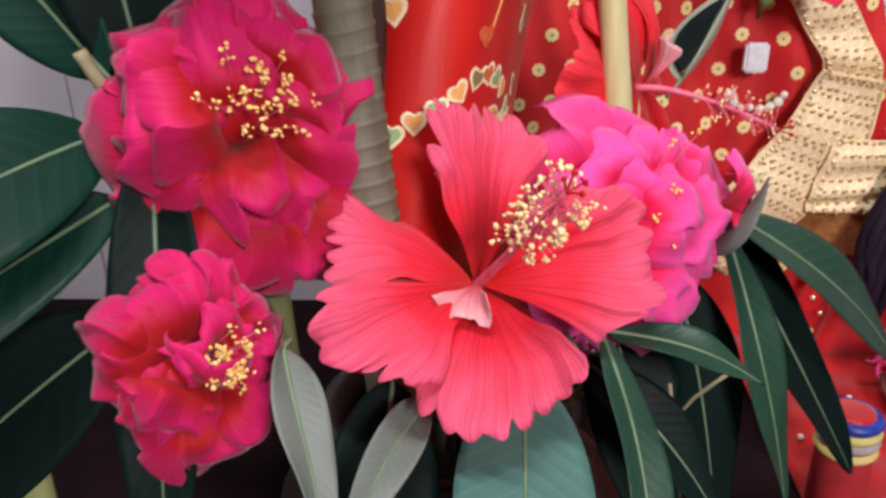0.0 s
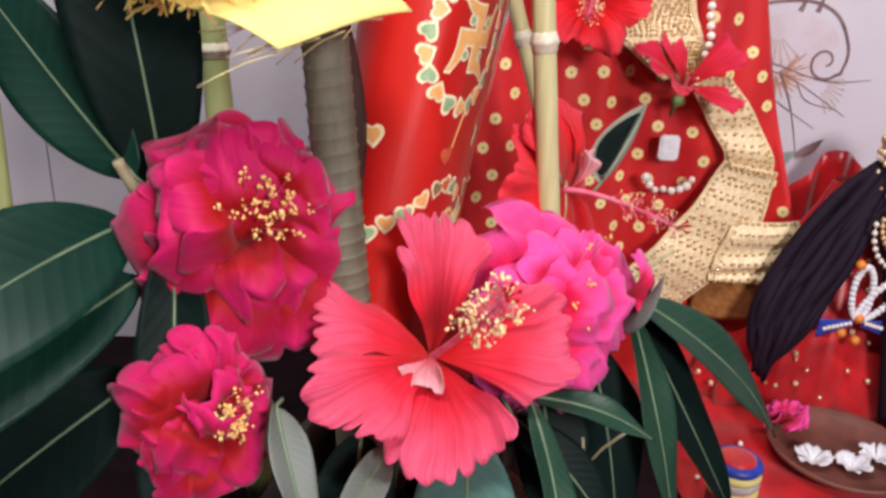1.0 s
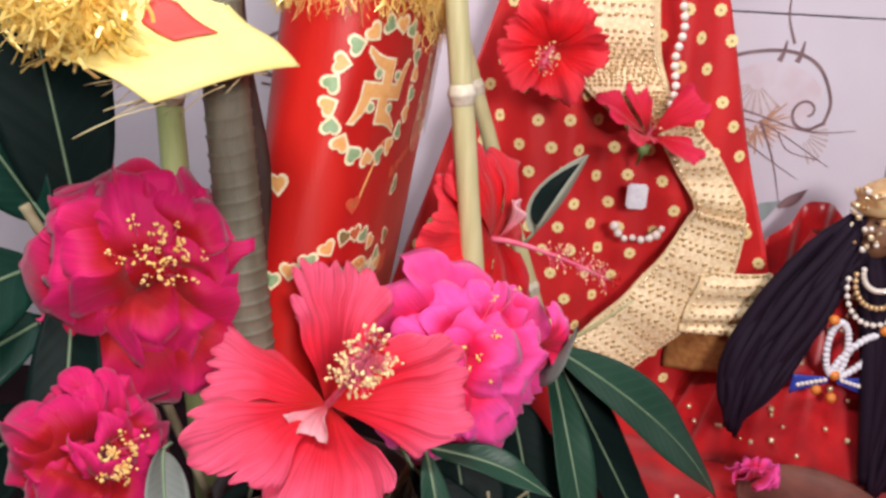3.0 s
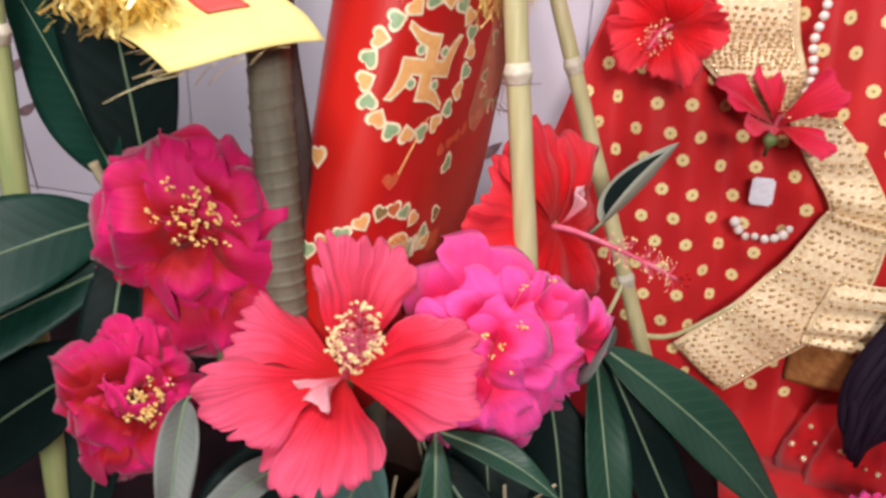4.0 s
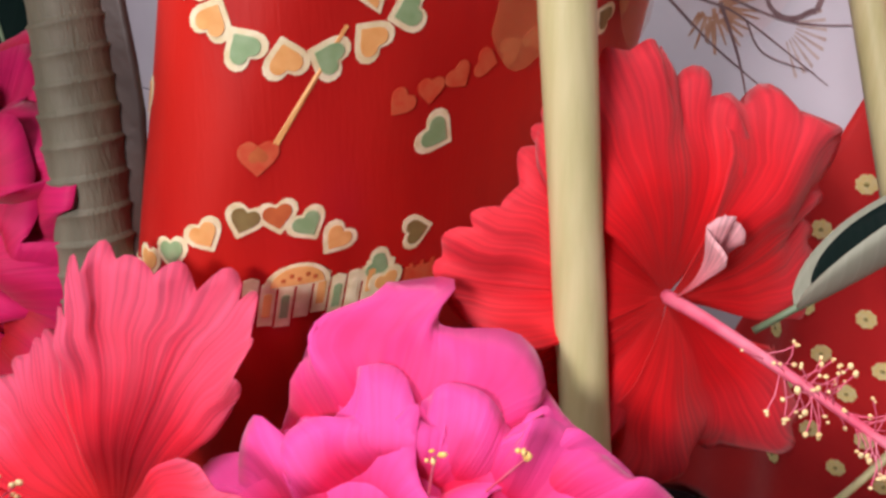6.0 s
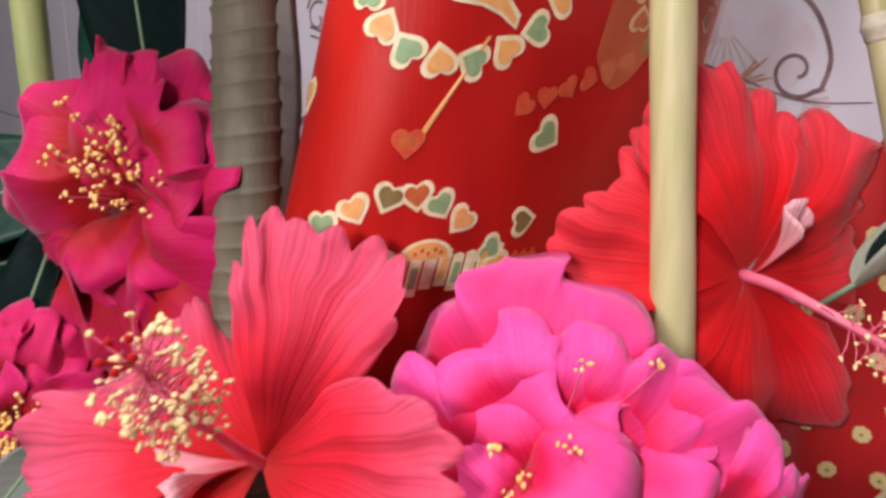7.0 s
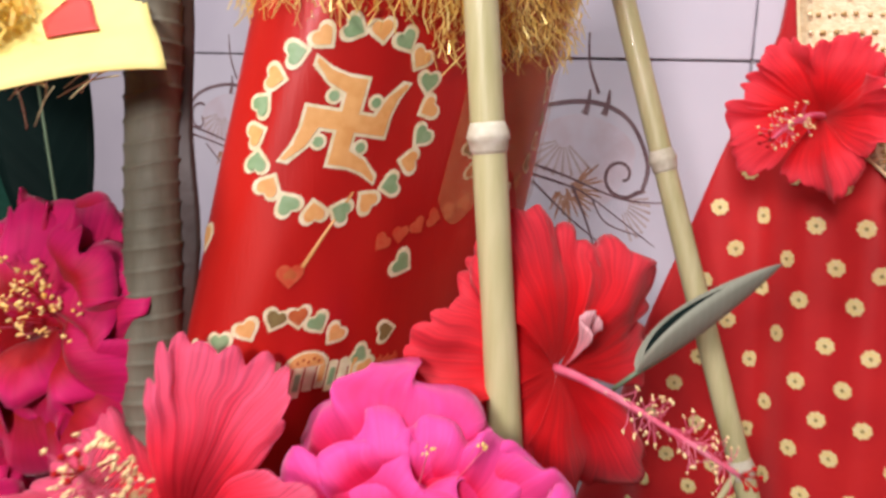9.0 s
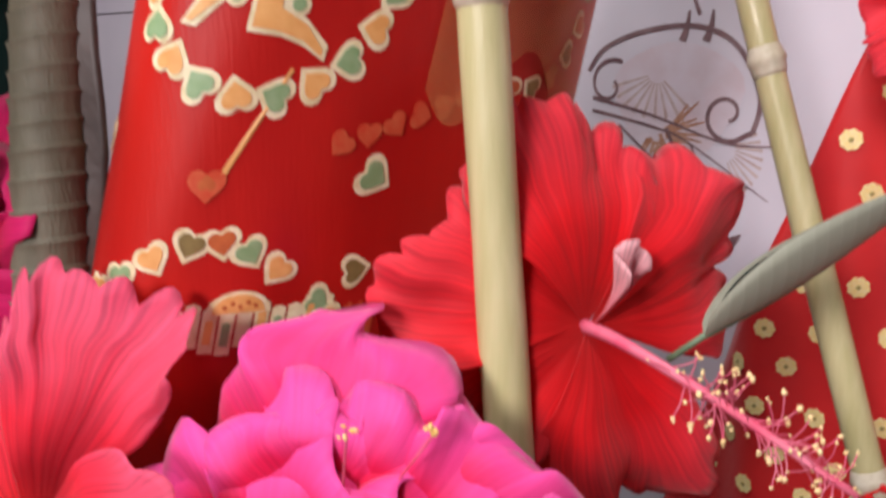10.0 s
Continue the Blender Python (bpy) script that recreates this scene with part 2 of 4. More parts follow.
ORANGE = mat("orange_bead", (0.8, 0.25, 0.04), 0.4)

# ---- building helpers ----


def rng_of(seed):
    return random.Random(seed)


def mesh_of(name, bm, mats, smooth=True):
    me = bpy.data.meshes.new(name)
    bm.to_mesh(me)
    bm.free()
    for m in mats if isinstance(mats, (list, tuple)) else [mats]:
        me.materials.append(m)
    if smooth:
        me.polygons.foreach_set("use_smooth", [True] * len(me.polygons))
    return me


def part(name, bm, material, parent=None, label="", smooth=True):
    ob = new(name, mesh_of(name, bm, material, smooth))
    if parent:
        ob.parent = parent
    if label:
        ob["label"] = label
    return ob


def thing(name, where, label, category, group="", kind=""):
    ob = new(name)
    ob.location = where
    ob.empty_display_size = 0.02
    return tagged(ob, label, category, group, kind)


def thick(ob, t):
    md = ob.modifiers.new("thickness", "SOLIDIFY")
    md.thickness, md.offset = t, 0
    return ob


def frame_of(axis, up=(0, 0, 1)):
    """Columns: x and y across, z along axis; y leans towards up."""
    z = Vector(axis).normalized()
    y = Vector(up) - z * Vector(up).dot(z)
    y.normalize()
    x = y.cross(z)
    return Matrix((x, y, z)).transposed().to_4x4()


def tube(bm, pts, radii, sides=10, cap=True, mat_index=0):
    """A tube along pts."""
    pts = [Vector(p) for p in pts]
    rings, ref = [], None
    for i, p in enumerate(pts):
        d = (pts[min(i + 1, len(pts) - 1)] - pts[max(i - 1, 0)]).normalized()
        if ref is None:
            ref = Vector((1, 0, 0)) if abs(d.x) < 0.8 else Vector((0, 1, 0))
        ref = (ref - d * ref.dot(d)).normalized()
        b = d.cross(ref)
        r = radii[i] if isinstance(radii, (list, tuple)) else radii
        rings.append([bm.verts.new(p + (ref * math.cos(a) + b * math.sin(a)) * r) for a in (2 * math.pi * k / sides for k in range(sides))])
    for a, b in zip(rings, rings[1:]):
        for k in range(sides):
            bm.faces.new((a[k], a[(k + 1) % sides], b[(k + 1) % sides], b[k])).material_index = mat_index
    if cap:
        bm.faces.new(rings[0][::-1]).material_index = mat_index
        bm.faces.new(rings[-1]).material_index = mat_index
    return rings


def ball(bm, c, r, seg=8, mat_index=0, squash=(1, 1, 1)):
    c = Vector(c)
    rows = []
    n = max(3, seg // 2)
    for i in range(n + 1):
        th = math.pi * i / n
        if i in (0, n):
            rows.append([bm.verts.new(c + Vector((0, 0, r * math.cos(th) * squash[2])))])
        else:
            rows.append([bm.verts.new(c + Vector((r * math.sin(th) * math.cos(2 * math.pi * k / seg) * squash[0], r * math.sin(th) * math.sin(2 * math.pi * k / seg) * squash[1], r * math.cos(th) * squash[2]))) for k in range(seg)])
    for a, b in zip(rows, rows[1:]):
        for k in range(seg):
            if len(a) == 1:
                f = bm.faces.new((a[0], b[k], b[(k + 1) % seg]))
            elif len(b) == 1:
                f = bm.faces.new((a[k], b[0], a[(k + 1) % seg]))
            else:
                f = bm.faces.new((a[k], b[k], b[(k + 1) % seg], a[(k + 1) % seg]))
            f.material_index = mat_index


def box(bm, lo, hi, bevel=0.0):
    vs = bmesh.ops.create_cube(bm, size=1.0)["verts"]
    for v in vs:
        v.co = Vector([lo[i] + (v.co[i] + 0.5) * (hi[i] - lo[i]) for i in range(3)])
    if bevel:
        bmesh.ops.bevel(bm, geom=list({e for v in vs for e in v.link_edges}), offset=bevel, segments=2, affect="EDGES")


def grid(bm, nu, nv, fn, uv=True, mat_index=0):
    """A sheet of nu x nv faces; fn(u, v) gives its points, u and v from 0 to 1."""
    lay = bm.loops.layers.uv.verify()
    vs = [[bm.verts.new(fn(i / nu, j / nv)) for j in range(nv + 1)] for i in range(nu + 1)]
    for i in range(nu):
        for j in range(nv):
            f = bm.faces.new((vs[i][j], vs[i + 1][j], vs[i + 1][j + 1], vs[i][j + 1]))
            f.material_index = mat_index
            for lp, (a, b) in zip(f.loops, ((i, j), (i + 1, j), (i + 1, j + 1), (i, j + 1))):
                lp[lay].uv = (a / nu, b / nv * 2 - 1)
    return vs


def spline(pts, n):
    """n + 1 points of a smooth curve through pts."""
    pts = [Vector(p) for p in pts]
    out = []
    m = len(pts) - 1
    for k in range(n + 1):
        s = min(k / n * m, m - 1e-6)
        i, t = int(s), s - int(s)
        p0, p1, p2, p3 = pts[max(i - 1, 0)], pts[i], pts[i + 1], pts[min(i + 2, m)]
        out.append(0.5 * ((2 * p1) + (p2 - p0) * t + (2 * p0 - 5 * p1 + 4 * p2 - p3) * t * t + (3 * p1 - p0 - 3 * p2 + p3) * t ** 3))
    return out

# ---- the room ----


WALL_Y, TABLE_Z, FLOOR_Z = 0.88, 0.05, -0.62


def slab(name, lo, hi, material, label, category):
    bm = bmesh.new()
    box(bm, lo, hi)
    return tagged(part(name, bm, material, None, smooth=False), label, category, kind="structure")


slab("floor", (-2.2, -2.4, FLOOR_Z - 0.1), (2.2, WALL_Y + 0.1, FLOOR_Z), PLASTER, "plain pale floor of the prayer room", "floor")
slab("ceiling", (-2.2, -2.4, 2.1), (2.2, WALL_Y + 0.1, 2.2), PLASTER, "plain white painted ceiling", "ceiling")
slab("wall_west", (-2.3, -2.4, FLOOR_Z), (-2.2, WALL_Y + 0.1, 2.1), PLASTER, "plain painted side wall", "wall")
slab("wall_east", (2.2, -2.4, FLOOR_Z), (2.3, WALL_Y + 0.1, 2.1), PLASTER, "plain painted side wall", "wall")
slab("wall_south", (-2.3, -2.5, FLOOR_Z), (2.3, -2.4, 2.1), PLASTER, "plain painted wall behind the viewer", "wall")
wall = slab("wall_north", (-2.3, WALL_Y + 0.006, FLOOR_Z), (2.3, WALL_Y + 0.12, 2.1), GROUT, "pale lilac glazed tile wall with grey joints and brown scrollwork print", "wall")

TILE_W, TILE_H, TILE_X, TILE_Z = 0.46, 0.31, 0.09, 0.493
bm = bmesh.new()
box(bm, (0.001, 0, 0.001), (TILE_W - 0.001, 0.008, TILE_H - 0.001), 0.0008)
tile_mesh = mesh_of("tile", bm, TILE, False)
for i in range(-5, 5):
    for j in range(-4, 5):
        t = new("tile", tile_mesh)
        t.location = (TILE_X + i * TILE_W, WALL_Y, TILE_Z + j * TILE_H)
        t.parent = wall


def ribbon(bm, pts, widths, y=0.0, index=0):
    """A flat printed stroke in the plane of the wall; pts are (x, z)."""
    pts = spline([(p[0], 0, p[1]) for p in pts], max(6, 7 * len(pts)))
    y -= 4e-8 * len(bm.faces)
    n = len(pts) - 1
    row = []
    for i, p in enumerate(pts):
        d = (pts[min(i + 1, n)] - pts[max(i - 1, 0)]).normalized()
        s = Vector((-d.z, 0, d.x))
        w = 1.1 * (widths[0] + (widths[1] - widths[0]) * i / n)
        row.append((bm.verts.new(p + s * w + Vector((0, y, 0))), bm.verts.new(p - s * w + Vector((0, y, 0)))))
    for a, b in zip(row, row[1:]):
        bm.faces.new((a[0], b[0], b[1], a[1])).material_index = index


def spiral(cx, cz, r0, r1, a0, a1, n=14):
    return [(cx + (r0 + (r1 - r0) * k / n) * math.cos(radians(a0 + (a1 - a0) * k / n)), cz + (r0 + (r1 - r0) * k / n) * math.sin(radians(a0 + (a1 - a0) * k / n))) for k in range(n + 1)]


def lens(bm, a, b, wide, y=0.0, index=0, bow=0.0):
    """A flat pointed leaf from a to b."""
    a, b = Vector((a[0], 0, a[1])), Vector((b[0], 0, b[1]))
    d = b - a
    side = Vector((-d.z, 0, d.x)).normalized()
    up, low = [], []
    for k in range(11):
        u = k / 10
        w = wide * math.sin(math.pi * u ** 0.8)
        c = a + d * u + side * bow * math.sin(math.pi * u) + Vector((0, -y, 0))
        up.append(bm.verts.new(c + side * w))
        if 0 < k < 10:
            low.append(bm.verts.new(c - side * w))
    bm.faces.new(up + low[::-1]).material_index = index


def scroll_mesh():
    """The scrollwork of one tile, about the pair of leaf marks at the top of its arch."""
    bm = bmesh.new()
    ribbon(bm, [(-0.09, -0.03), (-0.075, -0.012), (-0.04, 0.0), (0.0, 0.002), (0.03, -0.012), (0.048, -0.045), (0.045, -0.07)], (0.0016, 0.0016))
    ribbon(bm, [(0.045, -0.07)] + spiral(0.026, -0.058, 0.02, 0.004, -40, -430), (0.0016, 0.001))
    ribbon(bm, spiral(-0.07, -0.04, 0.004, 0.02, 400, 60), (0.001, 0.0014))
    for dx in (-0.009, 0.009):
        ribbon(bm, [(dx - 0.003, -0.008), (dx, 0.002), (dx + 0.001, 0.013)], (0.0028, 0.0008))
    ribbon(bm, [(-0.085, -0.05), (-0.03, -0.062), (0.03, -0.078), (0.08, -0.075)], (0.0014, 0.0003))
    ribbon(bm, [(-0.085, -0.06), (-0.03, -0.07), (0.0, -0.08), (0.06, -0.115)], (0.0012, 0.0003))
    ribbon(bm, [(-0.02, -0.07), (0.0, -0.11), (0.018, -0.165)], (0.0014, 0.0003))
    ribbon(bm, [(-0.06, -0.07), (-0.02, -0.1), (0.03, -0.13)], (0.001, 0.0003))
    ribbon(bm, [(-0.012, 0.06), (-0.01, 0.035), (0.0, 0.01)], (0.0008, 0.0014))
    ribbon(bm, [(0.0, -0.08), (0.015, -0.1), (0.05, -0.108)], (0.0008, 0.0003))
    for a in range(9):
        g = radians(200 + a * 14)
        ribbon(bm, [(-0.03 + 0.008 * math.cos(g), -0.03 + 0.008 * math.sin(g)), (-0.03 + 0.04 * math.cos(g), -0.03 + 0.034 * math.sin(g))], (0.0005, 0.0013), 0.0003, 1)
        g = radians(-60 + a * 12)
        ribbon(bm, [(0.024 + 0.01 * math.cos(g), -0.082 + 0.01 * math.sin(g)), (0.024 + 0.03 * math.cos(g), -0.087 + 0.03 * math.sin(g))], (0.0004, 0.001), 0.0003, 1)
    wash = [bm.verts.new((-0.015 + 0.05 * math.cos(a) * (1 + 0.12 * math.sin(3 * a)), 0.0003, -0.05 + 0.042 * math.sin(a))) for a in (2 * math.pi * k / 28 for k in range(28))]
    bm.faces.new(wash).material_index = 2
    q = rng_of(3)
    for k in range(26):
        g = radians(q.uniform(-150, 40))
        a, b = q.uniform(0.002, 0.014), q.uniform(0.018, 0.036)
        ribbon(bm, [(-0.024 + a * math.cos(g), -0.072 + a * math.sin(g)), (-0.024 + b * math.cos(g + 0.2), -0.072 + b * math.sin(g + 0.2))], (0.0016, 0.0004), 0.0001, 3)
    lens(bm, (-0.022, -0.192), (0.018, -0.155), 0.011, 0.0002, 4, 0.004)
    lens(bm, (0.014, -0.162), (0.044, -0.14), 0.006, 0.00035, 0, -0.002)
    return mesh_of("scroll_print", bm, [MOTIF, MOTIF_PALE, MOTIF_WASH, MOTIF_RUST, MOTIF_LEAF], False)


def stem_mesh():
    """A printed upright stem with paired leaves."""
    bm = bmesh.new()
    ribbon(bm, [(-0.07, 0.2), (-0.04, 0.1), (0.0, 0.02), (0.03, -0.16)], (0.0018, 0.0014))
    for z, x in ((0.03, -0.004), (-0.005, 0.006), (-0.06, 0.014)):
        for s in (-1, 1):
            lens(bm, (x, z), (x + s * 0.036, z + 0.02), 0.006, 0.0001 + 0.0001 * s, 0, -s * 0.003)
    return mesh_of("stem_print", bm, [MOTIF], False)


motif, stem_print = scroll_mesh(), stem_mesh()
for i, x in enumerate((0.427, -0.033, -0.493)):
    o = new("scroll_print", motif)
    o.location = (x, WALL_Y - 0.0006, 0.455)
    o.parent = wall
for x, z in ((-1.1, 0.34), (-0.64, 0.34)):
    o = new("stem_print", stem_print)
    o.location = (x, WALL_Y - 0.0006, z)
    o.parent = wall

# ---- the altar and what carries the flowers ----

bm = bmesh.new()
box(bm, (-0.75, 0.24, TABLE_Z - 0.04), (0.95, WALL_Y - 0.01, TABLE_Z), 0.006)
altar = tagged(part("altar_table", bm, DARK, None, smooth=False), "altar table covered with a dark maroon cloth", "table")
for x in (-0.7, 0.88):
    for y in (0.27, 0.81):
        bm = bmesh.new()
        box(bm, (x, y, FLOOR_Z), (x + 0.05, y + 0.05, TABLE_Z - 0.04), 0.004)
        part("leg", bm, DARK, altar, smooth=False)


def lathe(bm, c, prof, seg=36, index=0):
    """A turned body about c; prof is (radius, height) pairs."""
    rows = [[bm.verts.new((c[0] + r * math.cos(2 * math.pi * k / seg), c[1] + r * math.sin(2 * math.pi * k / seg), c[2] + z)) for k in range(seg)] for r, z in prof]
    for a, b in zip(rows, rows[1:]):
        for k in range(seg):
            bm.faces.new((a[k], a[(k + 1) % seg], b[(k + 1) % seg], b[k])).material_index = index
    bm.faces.new(rows[0][::-1]).material_index = index


bm = bmesh.new()
lathe(bm, (0.02, 0.455, TABLE_Z), [(0.05, 0), (0.085, 0.02), (0.1, 0.06), (0.095, 0.1), (0.07, 0.13), (0.062, 0.145), (0.07, 0.155), (0.064, 0.157), (0.055, 0.145), (0.05, 0.12)])
tagged(part("water_pot", bm, CLAY), "dark round pot hidden under leaves and flowers", "pot")

# ---- the cloth-wrapped column with its printed emblem ----

COL_LO, COL_HI = 0.25, 0.60


def col_point(phi, z, out=0.0):
    """A point of the wrapped cloth; phi: 0 is its front edge, 90 its broad side to the east."""
    d = z - 0.42
    a, b, turn = 0.0394 + 0.035 * d, 0.0875 - 0.0523 * d, -0.1718
    s, c = math.sin(radians(phi)), math.cos(radians(phi))
    ex = 2 / 2.4
    fold = 0.0003 * math.sin(radians(phi) * 5 + z * 40) + 0.00025 * math.sin(radians(phi) * 11 - z * 60)
    u, v = a * math.copysign(abs(s) ** ex, s), -b * math.copysign(abs(c) ** ex, c)
    n = Vector((s / a, -c / b)).normalized() * (out + fold)
    u, v = u + n.x, v + n.y
    return Vector((0.025 + 0.1266 * d + u * math.cos(turn) - v * math.sin(turn), 0.5291 + 0.1354 * d + u * math.sin(turn) + v * math.cos(turn), z))


PHI_TABLE = {}


def col_arc(s, z, out=0.0):
    """The same surface by its run s along the cloth from the front edge, in metres."""
    key = round(z, 3)
    if key not in PHI_TABLE:
        ph = np.linspace(-150, 176, 653)
        p = np.array([col_point(a, z)[:2] for a in ph])
        run = np.concatenate([[0], np.cumsum(np.hypot(*np.diff(p, axis=0).T))])
        PHI_TABLE[key] = (ph, run - np.interp(0, ph, run))
    ph, run = PHI_TABLE[key]
    return col_point(float(np.interp(s, run, ph)), z, out)


column = thing("wrapped_column", (0.02, 0.5, TABLE_Z), "tall column wrapped in shiny red cloth printed with a gold emblem and hearts", "wrapped column")


def at_home(ob, parent):
    """Hangs ob, built in world metres, under its thing."""
    ob.parent = parent
    ob.matrix_parent_inverse = Matrix.Translation(parent.location).inverted()
    return ob


bm = bmesh.new()
grid(bm, 60, 140, lambda u, v: col_point(-180 + 360 * v, COL_LO + (COL_HI - COL_LO) * u))
bmesh.ops.remove_doubles(bm, verts=bm.verts, dist=1e-5)
at_home(part("cloth", bm, CLOTH_RED), column)
bm = bmesh.new()
lathe(bm, (0.008, 0.492, TABLE_Z), [(0.03, 0), (0.014, 0.1), (0.014, 0.24)], 20)
at_home(part("core", bm, STALK), column)


def print_shape(name, outline, s0, z0, turn, size, material, out, parent, holes=None):
    """A printed patch laid on the cloth: outline in units of size, turned, bent round the column."""
    ca, sa = math.cos(radians(turn)), math.sin(radians(turn))
    bm = bmesh.new()

    def put(p, o):
        x, y = p[0] * size, p[1] * size
        up = x * sa + y * ca
        return bm.verts.new(col_arc(s0 + x * ca - y * sa - 0.08 * up, z0 + up, o))
    if holes is None:
        c, c2 = put((0, 0), out), put((0, 0), out - 0.00015)
        ring = [put(p, out) for p in outline]
        low = [put((p[0] * 1.01, p[1] * 1.01), out - 0.00015) for p in outline]
        for k in range(len(ring)):
            j = (k + 1) % len(ring)
            bm.faces.new((c, ring[k], ring[j]))
            bm.faces.new((ring[k], low[k], low[j], ring[j]))
            bm.faces.new((c2, low[j], low[k]))
    else:
        for a, b, c, d in holes:
            def spot(u, v):
                lo, hi = (a[0] + (b[0] - a[0]) * u, a[1] + (b[1] - a[1]) * u), (d[0] + (c[0] - d[0]) * u, d[1] + (c[1] - d[1]) * u)
                return put((lo[0] + (hi[0] - lo[0]) * v, lo[1] + (hi[1] - lo[1]) * v), out)
            vs = [[spot(i / 5, j / 5) for j in range(6)] for i in range(6)]
            for i in range(5):
                for j in range(5):
                    bm.faces.new((vs[i][j], vs[i + 1][j], vs[i + 1][j + 1], vs[i][j + 1]))
    bmesh.ops.recalc_face_normals(bm, faces=bm.faces)
    return at_home(part(name, bm, material, smooth=False), parent)


HEART = []
for k in range(22):
    a = 2 * math.pi * k / 22
    hx, hy = math.sin(a) ** 3, (13 * math.cos(a) - 5 * math.cos(2 * a) - 2 * math.cos(3 * a) - math.cos(4 * a)) / 16
    HEART.append((0.72 * hx + 0.28 * math.sin(a), 0.72 * hy + 0.28 * math.cos(a)))
DISC = [(math.cos(radians(a)), math.sin(radians(a))) for a in range(0, 360, 30)]


def heart(s, z, turn, material, size=0.0049, faded=False):
    if not faded:
        print_shape("heart_rim", HEART, s, z, turn, size * 1.25, CREAM, 0.0003, column)
    print_shape("heart_print", HEART, s, z, turn, size * (0.86 if not faded else 1.0), material, 0.00055, column)


EMB_S, EMB_Z, RING_S, RING_Z = 0.0455, 0.459, 0.0362, 0.0360
for k in range(20):
    a = 360 * k / 20 + 9
    s, z = EMB_S + RING_S * math.cos(radians(a)), EMB_Z + RING_Z * math.sin(radians(a))
    heart(s, z, a - 90 + (60 if k % 2 else 20), PRINT_GREEN if k % 2 else PRINT_ORANGE)


def arm_polys(w, grow=0.0):
    """The four-armed sign of good fortune, as strokes: a cross whose arms bend and taper to the side."""
    polys = []
    for k in range(4):
        a = radians(90 * k)
        ca, sa = math.cos(a), math.sin(a)
        g = grow
        for q in ([(-w - g, -w - g), (w + g, -w - g), (w + g, 0.5 + w + g), (-w - g, 0.5 + w + g)],
                  [(-w - g, 0.4 - g), (-w - g, 0.5 + w + g), (-0.43, 0.69 + g), (-0.43, 0.52 - g)],
                  [(-0.43, 0.52 - g), (-0.43, 0.69 + g), (-0.65 - g, 0.82 + g), (-0.66 - g, 0.75 - g)]):
            polys.append([(x * ca - y * sa, x * sa + y * ca) for x, y in q])
    return polys


EMB_TURN = -8
print_shape("emblem_rim", None, EMB_S, EMB_Z, EMB_TURN, 0.0268, CREAM, 0.0003, column, arm_polys(0.13, 0.05))
print_shape("emblem_print", None, EMB_S, EMB_Z, EMB_TURN, 0.0268, PRINT_ORANGE, 0.00055, column, arm_polys(0.13))
for k in range(4):
    a = radians(45 + 90 * k + EMB_TURN)
    s, z = EMB_S + 0.0125 * math.cos(a), EMB_Z + 0.0125 * math.sin(a)
    print_shape("dot_rim", DISC, s, z, 0, 0.0034, CREAM, 0.0003, column)
    print_shape("dot_print", DISC, s, z, 0, 0.002, PRINT_GREEN, 0.00055, column)

# the lower arc of hearts, the loose ones and the banded patch under them
for s, z, tn, m in ((0.0134, 0.371, 10, PRINT_GREEN), (0.0229, 0.377, 30, PRINT_ORANGE), (0.0338, 0.381, -20, PRINT_OLIVE), (0.0425, 0.3815, 10, PRINT_RUST), (0.0510, 0.378, 30, PRINT_GREEN), (0.0610, 0.372, -40, PRINT_ORANGE), (0.0755, 0.3595, 60, PRINT_GREEN), (0.0866, 0.368, 100, PRINT_OLIVE), (0.004, 0.366, 0, PRINT_ORANGE), (-0.005, 0.36, 0, PRINT_GREEN)):
    heart(s, z, tn, m, 0.0047)
heart(-0.011, 0.411, 10, PRINT_ORANGE, 0.0056)
heart(0.0865, 0.3985, 60, PRINT_GREEN, 0.0056)
heart(0.0355, 0.399, 0, PRINT_FADED, 0.0055, True)
heart(0.0355, 0.399, 180, PRINT_RUST, 0.0026, True)
for k in range(-1, 5):
    heart(0.082 + 0.0085 * k, 0.412 + 0.0025 * k, 40 * k, PRINT_FADED, 0.0043, True)
for k in range(18):
    a = radians(20 * k)
    heart(0.140 + 0.031 * math.cos(a), 0.458 + 0.034 * math.sin(a), 20 * k - 40, PRINT_RUST if k % 2 else PRINT_OLIVE, 0.0042, k % 3 == 0)
print_shape("stroke_print", [(-1, -0.05), (1, -0.03), (1, 0.03), (-1, 0.05)], 0.047, 0.4165, 60, 0.017, PRINT_ORANGE, 0.00055, column)
# the banded patch with its small dome
for k in range(10):
    s = 0.0325 + 0.0052 * k
    m = (PRINT_GREEN, CREAM, PRINT_ORANGE)[k % 3]
    z = 0.3535 + 0.0016 * math.sin(k * 1.7)
    print_shape("band_rim", [(-1, -3), (1, -3), (1, 3), (0, 3.4), (-1, 3)], s, z, -4, 0.0022, CREAM, 0.0003, column)
    print_shape("band_print", [(-1, -3), (1, -3), (1, 3), (0, 3.4), (-1, 3)], s, z, -4, 0.0012, m, 0.00055, column)
DOME = [(math.cos(radians(a)), 0.75 * math.sin(radians(a))) for a in range(0, 181, 15)]
print_shape("dome_rim", DOME, 0.051, 0.3585, 0, 0.0098, CREAM, 0.0007, column)
print_shape("dome_print", DOME, 0.051, 0.3590, 0, 0.0078, PRINT_ORANGE, 0.0009, column)
for k in range(5):
    print_shape("dome_mark", DISC, 0.0465 + 0.0023 * k, 0.361 + 0.0012 * (k % 2), 0, 0.0007, PRINT_RUST, 0.0011, column)
print_shape("patch_heart_rim", HEART, 0.0795, 0.3535, 20, 0.0058, CREAM, 0.0007, column)
